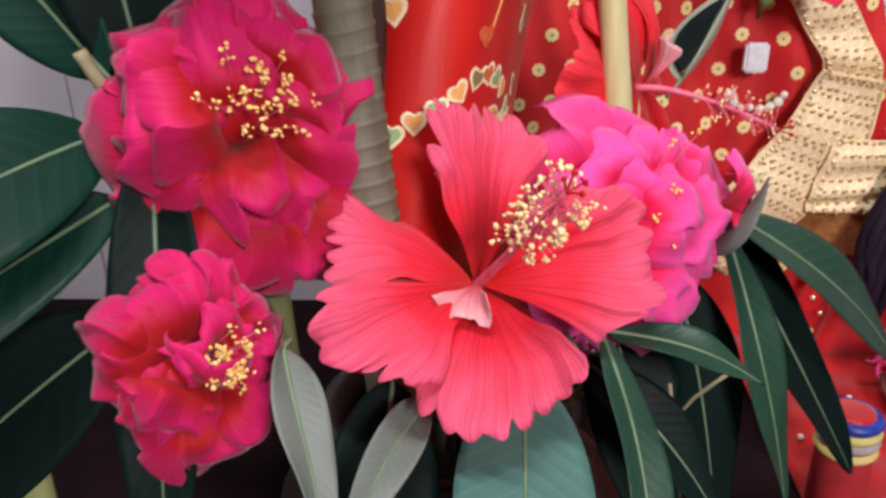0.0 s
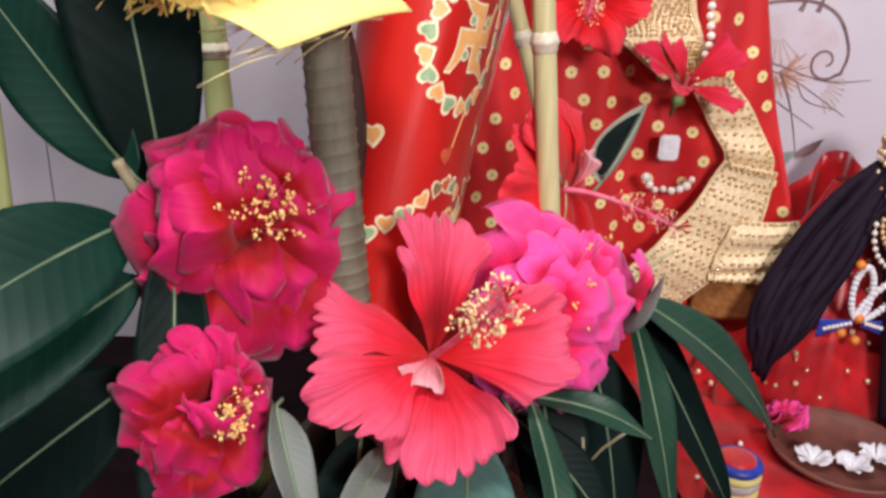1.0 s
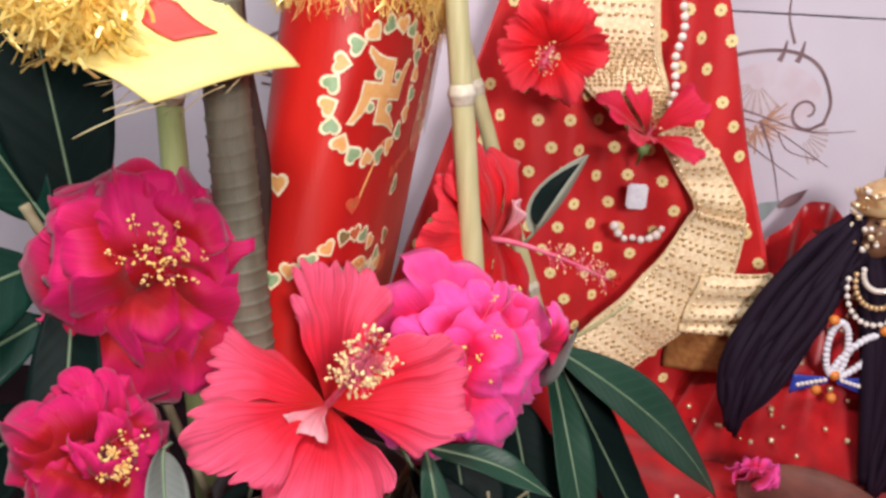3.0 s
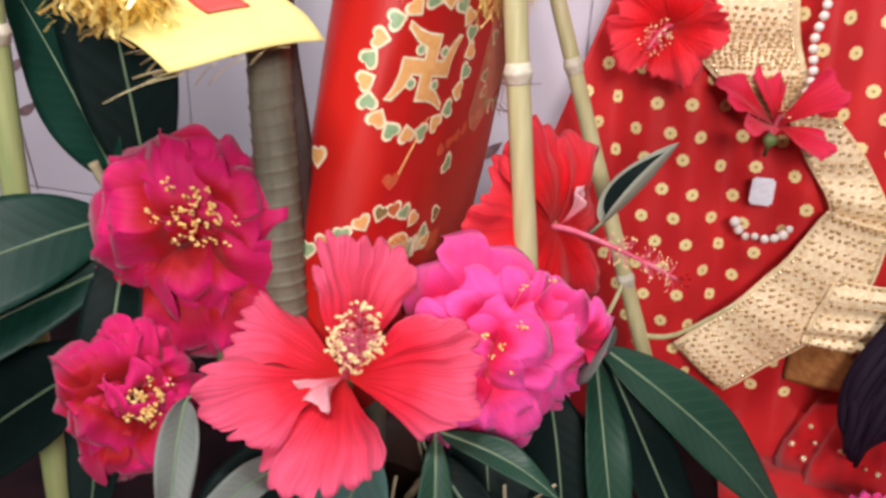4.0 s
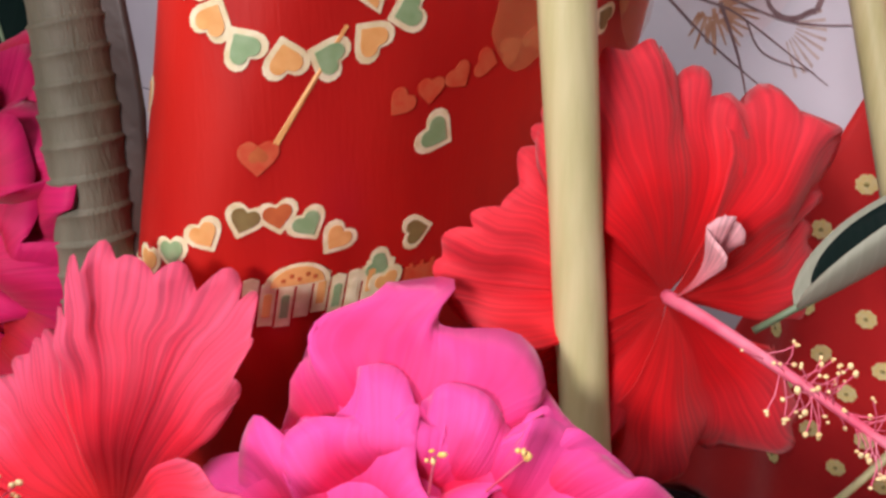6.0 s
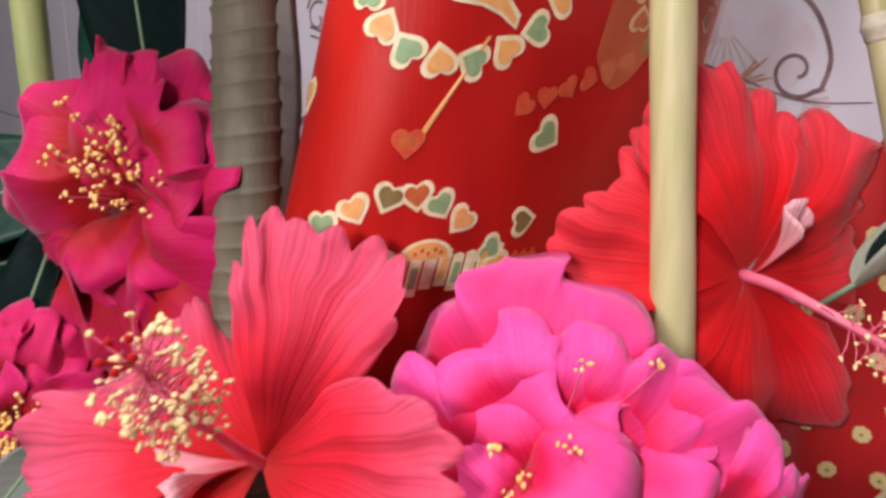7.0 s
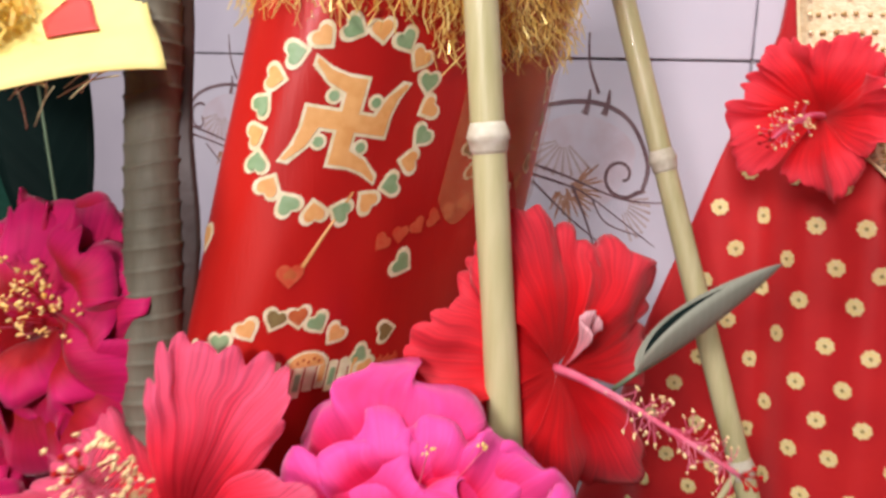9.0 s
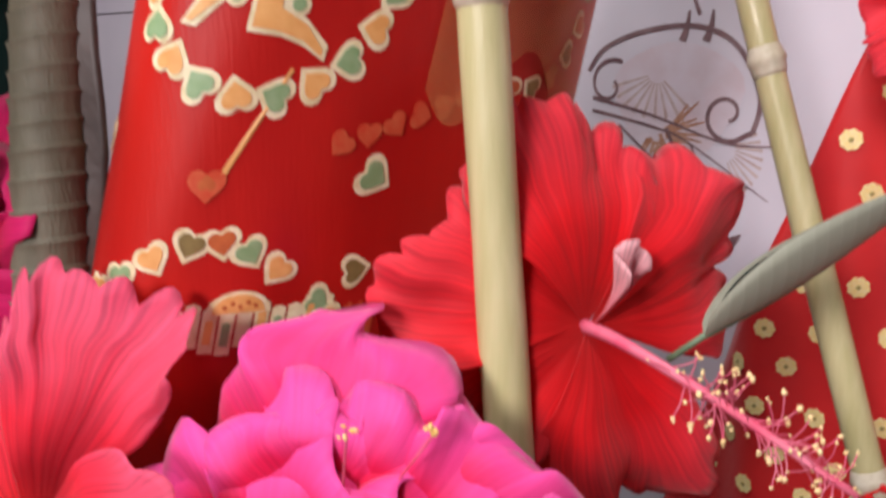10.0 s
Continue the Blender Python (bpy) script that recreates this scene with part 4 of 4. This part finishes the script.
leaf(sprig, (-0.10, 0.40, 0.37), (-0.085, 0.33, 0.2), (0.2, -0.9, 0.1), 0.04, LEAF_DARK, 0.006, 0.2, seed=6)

front = thing("mango_sprig", (0.03, 0.40, 0.22), "mango leaves drooping under the coral hibiscus, some showing pale undersides", "leaves", "mango sprigs")
bm = bmesh.new()
tube(bm, spline([(0.02, 0.45, TABLE_Z + 0.13), (0.03, 0.41, 0.27), (0.04, 0.385, 0.29)], 10), 0.003, 8)
at_home(part("stem", bm, TWIG), front)
leaf(front, (0.058, 0.385, 0.268), (0.04, 0.25, 0.21), (0.1, -0.45, 0.88), 0.058, LEAF_TEAL, 0.006, 0.06, seed=7, stalk_len=0.004)
leaf(front, (-0.039, 0.366, 0.293), (-0.022, 0.3, 0.251), (0.5, -0.75, 0.4), 0.022, LEAF_GREY, 0.004, 0.5, seed=8, stalk_len=0.004)
leaf(front, (0.017, 0.37, 0.264), (-0.017, 0.295, 0.256), (0.2, -0.7, 0.7), 0.020, LEAF_GREY, 0.004, 0.5, seed=21, stalk_len=0.004)
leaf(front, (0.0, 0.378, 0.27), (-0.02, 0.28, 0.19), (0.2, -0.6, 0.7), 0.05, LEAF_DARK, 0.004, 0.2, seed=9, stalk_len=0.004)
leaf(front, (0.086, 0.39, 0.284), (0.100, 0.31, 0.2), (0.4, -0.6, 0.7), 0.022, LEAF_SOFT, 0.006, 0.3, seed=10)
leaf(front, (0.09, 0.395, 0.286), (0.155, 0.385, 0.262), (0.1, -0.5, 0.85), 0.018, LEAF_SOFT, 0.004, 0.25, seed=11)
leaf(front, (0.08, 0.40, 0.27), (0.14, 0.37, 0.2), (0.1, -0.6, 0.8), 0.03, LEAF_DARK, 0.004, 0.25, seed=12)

right = thing("mango_sprig", (0.155, 0.48, 0.22), "dark green mango leaves with pale ribs below the pink flower", "leaves", "mango sprigs")
bm = bmesh.new()
tube(bm, spline([(0.05, 0.46, TABLE_Z + 0.13), (0.11, 0.475, 0.27), (0.158, 0.482, 0.31)], 10), 0.003, 8)
at_home(part("stem", bm, TWIG), right)
leaf(right, (0.162, 0.482, 0.307), (0.285, 0.50, 0.185), (0.55, -0.45, 0.7), 0.048, LEAF_SOFT, 0.014, 0.12, seed=13)
leaf(right, (0.160, 0.476, 0.302), (0.19, 0.42, 0.165), (0.55, -0.75, 0.35), 0.03, LEAF_SOFT, 0.008, 0.15, seed=14)
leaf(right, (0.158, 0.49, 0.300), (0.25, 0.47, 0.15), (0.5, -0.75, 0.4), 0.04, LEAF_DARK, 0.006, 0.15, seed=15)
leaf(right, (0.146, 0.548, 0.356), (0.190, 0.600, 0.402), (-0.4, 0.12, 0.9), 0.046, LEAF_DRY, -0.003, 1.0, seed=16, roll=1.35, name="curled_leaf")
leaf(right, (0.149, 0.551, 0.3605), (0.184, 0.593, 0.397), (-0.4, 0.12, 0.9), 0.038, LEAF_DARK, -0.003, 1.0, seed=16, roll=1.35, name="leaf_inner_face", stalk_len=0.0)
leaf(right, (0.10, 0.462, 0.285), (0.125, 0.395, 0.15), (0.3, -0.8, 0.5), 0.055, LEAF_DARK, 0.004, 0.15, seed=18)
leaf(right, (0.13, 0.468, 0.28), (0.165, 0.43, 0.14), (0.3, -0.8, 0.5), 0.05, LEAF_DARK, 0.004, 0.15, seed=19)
leaf(right, (0.145, 0.47, 0.29), (0.168, 0.45, 0.335), (0.9, -0.3, 0.0), 0.03, LEAF_GREY, 0.003, 0.3, seed=17, roll=0.9)

# ---- the dotted cloth, its lace and jewels ----

SARI_Y = 0.79


def sari_point(x, z, out=0.0):
    return Vector((x, SARI_Y - out + 0.007 * math.sin(x * 55 + 2.0 * z) + 0.003 * math.sin(x * 130 + z * 9), z))


def sari_left(z):
    return 0.128 - 0.32 * (0.511 - z) if z < 0.511 else 0.128 + 0.1 * (z - 0.511)


def sari_right(z):
    return 0.335 + 0.31 * (0.486 - z)


sari = thing("draped_cloth", (0.22, SARI_Y, TABLE_Z), "red gauze cloth with small gold flowers and gold lace edge", "cloth")
bm = bmesh.new()
grid(bm, 60, 70, lambda u, v: sari_point(sari_left(TABLE_Z + 0.6 * u) * (1 - v) + sari_right(TABLE_Z + 0.6 * u) * v, TABLE_Z + 0.6 * u))
at_home(thick(part("cloth", bm, SARI_RED), 0.0008), sari)
bm = bmesh.new()
c = bm.verts.new((0, 0, 0))
ring = []
for k in range(32):
    a = 2 * math.pi * k / 32
    rr = 0.0060 * (0.94 + 0.07 * math.cos(8 * a))
    ring.append(bm.verts.new((rr * math.cos(a), 0, rr * math.sin(a))))
back = [bm.verts.new(v.co + Vector((0, 0.0003, 0))) for v in ring]
for k in range(32):
    bm.faces.new((c, ring[k], ring[(k + 1) % 32]))
    bm.faces.new((ring[k], back[k], back[(k + 1) % 32], ring[(k + 1) % 32]))
dot_mesh = mesh_of("gold_flower", bm, DOT, False)
bm = bmesh.new()
ball(bm, (0, 0, 0), 0.0013, 8, 0, (1, 0.25, 1))
eye_mesh = mesh_of("dot_eye", bm, DOT_EYE)
rnd = rng_of(4)
for j in range(17):
    for i in range(13):
        z = 0.13 + 0.0262 * j
        x = 0.04 + 0.031 * i + (0.0155 if j % 2 else 0)
        if sari_left(z) + 0.006 < x < sari_right(z) - 0.004:
            d = new("gold_flower", dot_mesh)
            p = sari_point(x + rnd.uniform(-0.003, 0.003), z + rnd.uniform(-0.003, 0.003), 0.0012)
            d.matrix_world = Matrix.Translation(p) @ pose(0, 0, 0, 0, 0, math.degrees(math.atan(0.385 * math.cos(p.x * 55 + 2 * p.z) + 0.39 * math.cos(p.x * 130 + p.z * 9)))) @ pose(0, 0, 0, 0, rnd.uniform(0, 360), 0)
            at_home(d, sari)
            e = new("flower_eye", eye_mesh)
            e.location = (0, -0.0004, 0)
            e.parent = d


def lace_band(name, left, right_, label, seed, y, parent, arch=0.003):
    """A strip of sequinned gold lace between two edges, each a list of (x, z)."""
    n = 40
    a = spline([(p[0], y - (p[2] if len(p) > 2 else 0), p[1]) for p in left], n)
    b = spline([(p[0], y - (p[2] if len(p) > 2 else 0), p[1]) for p in right_], n)

    def fn(u, v):
        k = min(n, round(u * n))
        p = a[k].lerp(b[k], v)
        return p - Vector((0, arch * math.sin(math.pi * v) + 0.002 * math.sin(u * 19 + seed), 0))
    bm = bmesh.new()
    grid(bm, n, 10, fn)
    band = at_home(thick(part(name, bm, LACE, label=label), 0.0012), parent)
    r = rng_of(seed)
    seq, holes = bmesh.new(), bmesh.new()
    length = sum((p - q).length for p, q in zip(a, a[1:]))
    rows = max(3, int(length / 0.0068))
    width = max((p - q).length for p, q in zip(a, b))
    cols = max(3, int(width / 0.0085))
    for i in range(rows):
        for j in range(cols):
            u, v = (i + 0.5) / rows, 0.08 + 0.84 * (j + 0.25 + 0.5 * (i % 2)) / cols
            p = fn(u, v) + Vector((r.uniform(-1, 1) * 0.0007, -0.0012, r.uniform(-1, 1) * 0.0007))
            size = Vector((0.0014, 0.0004, 0.0013)) * r.uniform(0.75, 1.15)
            box(holes, p - size, p + size)
            if r.random() < 0.5:
                ball(seq, p + Vector((0.0026, -0.0003, 0.001)), 0.0006 + 0.0008 * r.random(), 5, 0, (1, 0.6, 1))
    for edge in (0.06, 0.94):
        for i in range(int(length / 0.0052)):
            ball(seq, fn(i / (length / 0.0052), edge) + Vector((0, -0.0014, 0)), 0.0019, 6)
    for edge in (0.0, 1.0):
        bm = bmesh.new()
        tube(bm, [fn(i / n, edge) for i in range(n + 1)], 0.0011, 6)
        part("edge_cord", bm, CORD, band)
    s = part("sequin_scatter", seq, SEQUIN, band)
    h = part("dark_sequin_scatter", holes, HOLE, band)
    for o in (s, h):
        o["kind"] = "stuff"
    return band


lace_band("lace_upper", [(0.135, 0.60), (0.152, 0.48), (0.205, 0.425), (0.25, 0.39)], [(0.255, 0.60), (0.265, 0.48), (0.28, 0.43), (0.3, 0.385)], "gold lace border hanging straight", 1, 0.775, sari)
lace_band("lace_turn", [(0.272, 0.395), (0.293, 0.36), (0.318, 0.325), (0.322, 0.305)], [(0.310, 0.395), (0.337, 0.365), (0.366, 0.32), (0.370, 0.295)], "gold lace border turning aside", 2, 0.768, sari)
lace_band("lace_sweep", [(0.318, 0.318), (0.288, 0.262), (0.252, 0.215), (0.212, 0.172)], [(0.370, 0.308), (0.358, 0.240), (0.312, 0.180), (0.262, 0.132)], "gold lace border sweeping down", 3, 0.760, sari, 0.005)
lace_band("lace_hem", [(0.335, 0.262), (0.322, 0.215), (0.32, 0.196)], [(0.398, 0.262), (0.41, 0.228), (0.408, 0.2)], "gold lace hem flared out", 4, 0.752, sari, 0.007)
bm = bmesh.new()
grid(bm, 12, 24, lambda u, v: Vector((0.315 + 0.085 * v, 0.775 - 0.03 * math.sin(math.pi * v) * (1 - 0.4 * u), 0.198 - 0.052 * u + 0.006 * math.sin(v * 3))))
at_home(thick(part("hem_lining", bm, HEM, label="brown-gold inside of the turned hem"), 0.001), sari)

jewel = thing("jewelled_pendant", (0.265, 0.772, 0.33), "white woven pendant with pearls hanging on the red cloth", "pendant")
bm = bmesh.new()
box(bm, (0.255, 0.765, 0.314), (0.274, 0.773, 0.338), 0.002)
at_home(part("plaque", bm, WHITE, smooth=False), jewel)
r = rng_of(8)
for k in range(8):
    a = radians(200 + 20 * k)
    bm = bmesh.new()
    ball(bm, (0.270 + 0.024 * math.cos(a), 0.77, 0.302 + 0.022 * math.sin(a) + 0.004 * r.random()), 0.0044 * r.uniform(0.7, 1.15), 10)
    at_home(part("pearl", bm, PEARL), jewel)
string = thing("pearl_string", (0.285, 0.765, 0.6), "string of white pearls hanging beside the gold lace", "pearls")
for k in range(24):
    bm = bmesh.new()
    ball(bm, (0.282 + 0.002 * math.sin(k), 0.762, 0.415 + 0.0085 * k), 0.0040, 10)
    at_home(part("pearl", bm, PEARL), string)

# ---- yellow paper with tinsel ----

flag = thing("paper_pennant", (-0.04, 0.42, 0.48), "bright yellow paper pennant with a red corner and gold tinsel", "pennant")
bm = bmesh.new()
A, B, C, D = Vector((0.017, 0.415, 0.474)), Vector((-0.037, 0.366, 0.468)), Vector((-0.115, 0.40, 0.495)), Vector((-0.03, 0.44, 0.505))


def pennant(u, v):
    p = (A.lerp(D, v)).lerp(B.lerp(C, v), u)
    return p + Vector((0, 0, 0.004 * math.sin(3 * u + 1) + 0.002 * math.sin(7 * v)))


grid(bm, 20, 14, pennant)
at_home(thick(part("paper", bm, PAPER), 0.0006), flag)
bm = bmesh.new()
grid(bm, 8, 6, lambda u, v: pennant(0.25 + 0.25 * u, 0.45 + 0.5 * v * (1 - 0.6 * abs(u - 0.3))) + Vector((0, -0.001, 0.0012)))
at_home(thick(part("red_corner", bm, PAPER_RED), 0.0004), flag)
tinsel("tinsel", lambda r: (-0.083 + r.gauss(0, 0.011), 0.395 + r.gauss(0, 0.01), 0.502 + r.gauss(0, 0.008)), 1700, 0.010, 9, flag, TINSEL, spread=0.005, width=0.0009)
r = rng_of(77)
bm = bmesh.new()
for k in range(26):
    p = pennant(r.uniform(0.1, 0.95), r.uniform(0.0, 0.25)) + Vector((0, 0, -0.003))
    d = Vector((-0.03 * r.uniform(0.4, 1.4), r.gauss(0, 0.008), -0.012 * r.uniform(0.2, 1.3)))
    tube(bm, spline([p, p + d * 0.5 + Vector((0, 0, 0.002)), p + d], 4), 0.0003, 4)
straw = at_home(part("straw_fringe", bm, mat("pale_straw", (0.75, 0.66, 0.36), 0.6, second=(0.62, 0.55, 0.28), scale=90)), flag)
straw["kind"] = "stuff"
bm = bmesh.new()
tube(bm, [on_line(ST, TABLE_Z + 0.01), on_line(ST, 0.5)], 0.0015, 8)
at_home(part("stick", bm, TWIG), flag)

# ---- the dressed doll and its ornaments ----

bm = bmesh.new()
DX, DY = 0.475, 0.79
lathe(bm, (0, 0, TABLE_Z), [(0.15, 0.0), (0.145, 0.03), (0.125, 0.08), (0.095, 0.13), (0.062, 0.18), (0.04, 0.22), (0.03, 0.245)], 72, 0)
for v in bm.verts:
    a, q = math.atan2(v.co.y, v.co.x), math.hypot(v.co.x, v.co.y)
    f = 1 + 0.06 * math.sin(17 * a) * min(1, q * 12)
    v.co.x, v.co.y = DX + v.co.x * f, DY + v.co.y * 0.5 * f


def lock(pts, wide, thick_, seed):
    """One fall of hair: many tapering strands side by side."""
    q = rng_of(seed)
    for k in range(16):
        o = (k - 7.5) / 7.5
        c = spline([Vector(p) + Vector((o * wide * math.sin(math.pi * min(0.95, 0.12 + 0.8 * i / (len(pts) - 1))) + q.gauss(0, 0.0015), q.gauss(0, 0.003) + 0.004 * o * o, q.gauss(0, 0.004) + (0.012 * abs(o) if i else 0))) for i, p in enumerate(pts)], 14)
        tube(bm, c, [thick_ * (0.5 + math.sin(math.pi * min(1, 0.1 + j / 15.6))) for j in range(15)], 7, True, 1)


lock([(0.468, 0.742, 0.322), (0.448, 0.735, 0.285), (0.418, 0.725, 0.235), (0.39, 0.712, 0.185), (0.378, 0.705, 0.15), (0.37, 0.705, 0.115)], 0.033, 0.0044, 1)
lock([(0.492, 0.745, 0.322), (0.515, 0.735, 0.27), (0.532, 0.715, 0.2), (0.53, 0.70, 0.12), (0.515, 0.695, 0.06)], 0.045, 0.0055, 2)
ball(bm, (0.482, 0.742, 0.312), 0.021, 20, 4, (0.9, 0.8, 1.15))
lathe(bm, (0.482, 0.745, 0.33), [(0.02, 0), (0.026, 0.004), (0.022, 0.01), (0.025, 0.016), (0.016, 0.026), (0.003, 0.034)], 24, 2)
q = rng_of(41)
for k in range(70):
    a, h = q.uniform(3.0, 6.4), q.uniform(-0.035, 0.03)
    ball(bm, (0.482 + 0.027 * math.cos(a), 0.742 + 0.024 * math.sin(a), 0.33 + h), q.uniform(0.0016, 0.0036), 6, q.choice((2, 3, 5)))
r = rng_of(31)
for k in range(60):
    a, h = r.uniform(3.3, 6.1), r.uniform(0.01, 0.2)
    q = np.interp(h, [0.0, 0.03, 0.08, 0.13, 0.18, 0.22], [0.15, 0.145, 0.125, 0.095, 0.062, 0.04]) * 1.02
    ball(bm, (DX + q * math.cos(a), DY + 0.5 * q * math.sin(a) - 0.003, TABLE_Z + h), r.uniform(0.0016, 0.0036), 6, 3)
tagged(part("doll", bm, [DOLL_RED, DOLL_HAIR, DOLL_GOLD, SEQUIN, DOLL_FACE, PEARL]), "small dressed doll in dark red gown with long dark hair", "doll")

bm = bmesh.new()
grid(bm, 14, 30, lambda u, v: Vector((0.40 + 0.11 * v, 0.835 - 0.012 * math.sin(v * 22) * (1 - 0.5 * u), TABLE_Z + (0.235 - 0.03 * math.cos(v * 5)) * u)))
tagged(thick(part("red_backcloth", bm, DOLL_RED), 0.001), "plain red pleated cloth hung behind the doll", "cloth")

OX, OY, OZ = 0.458, 0.718, 0.178
bow = thing("flower_ornament", (OX, OY, OZ), "white beaded ornament with blue ribbon and orange beads on gown", "ornament")
for s in (-1, 1):
    bm = bmesh.new()
    turn = -4 if s < 0 else 38
    for k in range(30):
        a = 2 * math.pi * k / 30
        px, pz = 0.0095 * math.cos(a), 0.028 + 0.027 * math.sin(a)
        t = radians(-turn)
        ball(bm, (OX + px * math.cos(t) - pz * math.sin(t), OY - 0.004, OZ + px * math.sin(t) + pz * math.cos(t)), 0.0036, 8)
    at_home(part("bead_loop", bm, WHITE, label="loop of white beads"), bow)
    bm = bmesh.new()
    grid(bm, 8, 6, lambda u, v: Vector((OX + s * (0.004 + 0.034 * u), OY - 0.005, OZ - 0.004 + (v - 0.5) * (0.006 + 0.014 * u) - 0.006 * u)))
    at_home(thick(part("ribbon", bm, BLUE), 0.001), bow)
    bm = bmesh.new()
    for k in range(7):
        ball(bm, (OX + s * (0.008 + 0.004 * k), OY - 0.007, OZ - 0.003 - 0.0011 * k), 0.0024, 6)
    at_home(part("bead_row", bm, PEARL), bow)
for dx, dz in ((-0.014, -0.014), (0.002, -0.022), (0.0, 0.002), (-0.012, 0.058), (0.036, 0.05)):
    bm = bmesh.new()
    ball(bm, (OX + dx, OY - 0.006, OZ + dz), 0.005, 12)
    at_home(part("bead", bm, ORANGE), bow)
necklace = thing("bead_necklace", (0.482, 0.715, 0.29), "strings of pearl and gold beads round the doll's neck", "necklace")
bm = bmesh.new()
ball(bm, (0, 0, 0), 0.0028, 8)
PEARL_BEAD = mesh_of("pearl_bead", bm, PEARL)
bm = bmesh.new()
ball(bm, (0, 0, 0), 0.0028, 8)
GILT_BEAD = mesh_of("gilt_bead", bm, DOLL_GOLD)
for j in range(3):
    arc = []
    for k in range(17):
        a = math.pi * (1 + k / 16)
        arc.append(Vector(((0.018 + 0.007 * j) * math.cos(a), 0.001 - 0.002 * j, -0.005 - 0.004 * j + (0.02 + 0.012 * j) * math.sin(a))))
    bm = bmesh.new()
    tube(bm, arc, 0.0006, 6)
    string = part("thread", bm, WHITE, necklace)
    for p in arc:
        o = new("bead", GILT_BEAD if j == 1 else PEARL_BEAD)
        o.parent = string
        o.location = p

plate = thing("clay_plate", (0.436, 0.65, TABLE_Z + 0.008), "shallow reddish clay plate holding flower offerings", "plate")
bm = bmesh.new()
lathe(bm, (0, 0, 0), [(0.03, 0), (0.05, 0.004), (0.064, 0.012), (0.068, 0.018), (0.065, 0.019), (0.06, 0.013), (0.045, 0.007), (0.002, 0.006)], 48)
part("dish", bm, mat("fired_clay", (0.2, 0.07, 0.05), 0.6, second=(0.13, 0.045, 0.035), scale=40, bump=0.2), plate)
heap = thing("pink_blossom", (0.386, 0.672, TABLE_Z + 0.017), "small crumpled pink blossom lying on the clay plate", "blossom")
r = rng_of(21)
for k in range(10):
    petal(heap, 0.026, 46, (0.5, 0.4), 0.15, 300 + k, pose(0, 0, 0.016, 0, 0, 36 * k) @ pose(0, 0, 0, 30, -30 - 5 * (k % 4), 0), PINK, 8, 16, crumple=0.006)
for k, (x, y) in enumerate(((0.402, 0.635), (0.434, 0.625), (0.466, 0.64))):
    tuft = thing("white_blossom", (x, y, TABLE_Z + 0.012), "small white blossom lying on the clay plate", "blossom", "white blossoms")
    for j in range(5):
        petal(tuft, 0.017, 36, (0.9, 0.4), 0.1, 400 + 9 * k + j, pose(0, 0, 0.006, 0, 0, 72 * j + 20 * k), WHITE, 6, 10, crumple=0.003)

CREAM_THREAD = mat("cream_thread", (0.5, 0.45, 0.44), 0.8, second=(0.38, 0.34, 0.36), scale=200, bump=0.4, bump_scale=900)
spool = thing("thread_spool", (0.29, 0.555, TABLE_Z), "small red spool banded with blue, white and yellow thread", "spool")
spool.scale = (0.78, 0.78, 1.05)
bm = bmesh.new()
lathe(bm, (0, 0, 0), [(0.02, 0), (0.024, 0.004), (0.024, 0.05), (0.022, 0.06), (0.02, 0.072)], 24)
part("body", bm, mat("spool_red", (0.5, 0.04, 0.05), 0.5, second=(0.42, 0.03, 0.04), scale=60), spool)
for z, m in ((0.05, PAPER), (0.058, CREAM_THREAD), (0.065, PAPER), (0.072, BLUE)):
    bm = bmesh.new()
    lathe(bm, (0, 0, z), [(0.004, -0.0045), (0.024, -0.0035), (0.027, 0), (0.024, 0.0035), (0.0004, 0.0045)], 24)
    part("thread_band", bm, m, spool)

bm = bmesh.new()
lathe(bm, (0, 0, 0.0745), [(0.019, 0.0), (0.019, 0.0022), (0.016, 0.0032), (0.0004, 0.0034)], 24)
part("cap", bm, DOLL_RED, spool)

# ---- the red cloth under the offerings, with loose pearls ----


def spread_cloth(x, y):
    """The rumpled top of the red cloth."""
    return TABLE_Z + 0.0035 + 0.0022 * (1 + math.sin(x * 60 + 14 * y)) + 0.0012 * math.sin(y * 110 + x * 23)


bm = bmesh.new()
grid(bm, 60, 44, lambda u, v: Vector((0.27 + 0.53 * u, 0.5 + 0.33 * v + 0.01 * math.sin(u * 13), spread_cloth(0.27 + 0.53 * u, 0.5 + 0.33 * v))))
tagged(thick(part("spread_cloth", bm, DOLL_RED), 0.0014), "rumpled dark red cloth spread over the altar table", "cloth")
r = rng_of(91)
for k in range(16):
    x, y = r.uniform(0.27, 0.5), r.uniform(0.6, 0.7)
    if math.hypot(x - 0.436, y - 0.65) < 0.075:
        continue
    o = new("loose_pearl", PEARL_BEAD)
    o.location = (x, y, spread_cloth(x, y + 0.004) + 0.0045)
    tagged(o, "small white pearl lying on the red cloth", "pearl", "loose pearls")

# ---- dry twigs under the flowers ----

r = rng_of(55)
twigs = thing("dry_twig_bundle", (0.12, 0.44, 0.2), "thin pale dry twigs tangled in the dark under the leaves", "twigs")
for k in range(16):
    p = Vector((0.10 + r.uniform(-0.05, 0.07), 0.43 + r.uniform(-0.03, 0.05), 0.2 + r.uniform(0.0, 0.06)))
    d = Vector((r.gauss(0, 0.03), r.gauss(0, 0.025), -0.05 - r.random() * 0.07))
    bm = bmesh.new()
    tube(bm, spline([p, p + d * 0.5 + Vector((r.gauss(0, 0.006), r.gauss(0, 0.006), 0)), p + d], 6), [0.001, 0.0009, 0.0009, 0.0008, 0.0007, 0.0006, 0.0005], 6)
    at_home(part("twig", bm, TWIG), twigs)
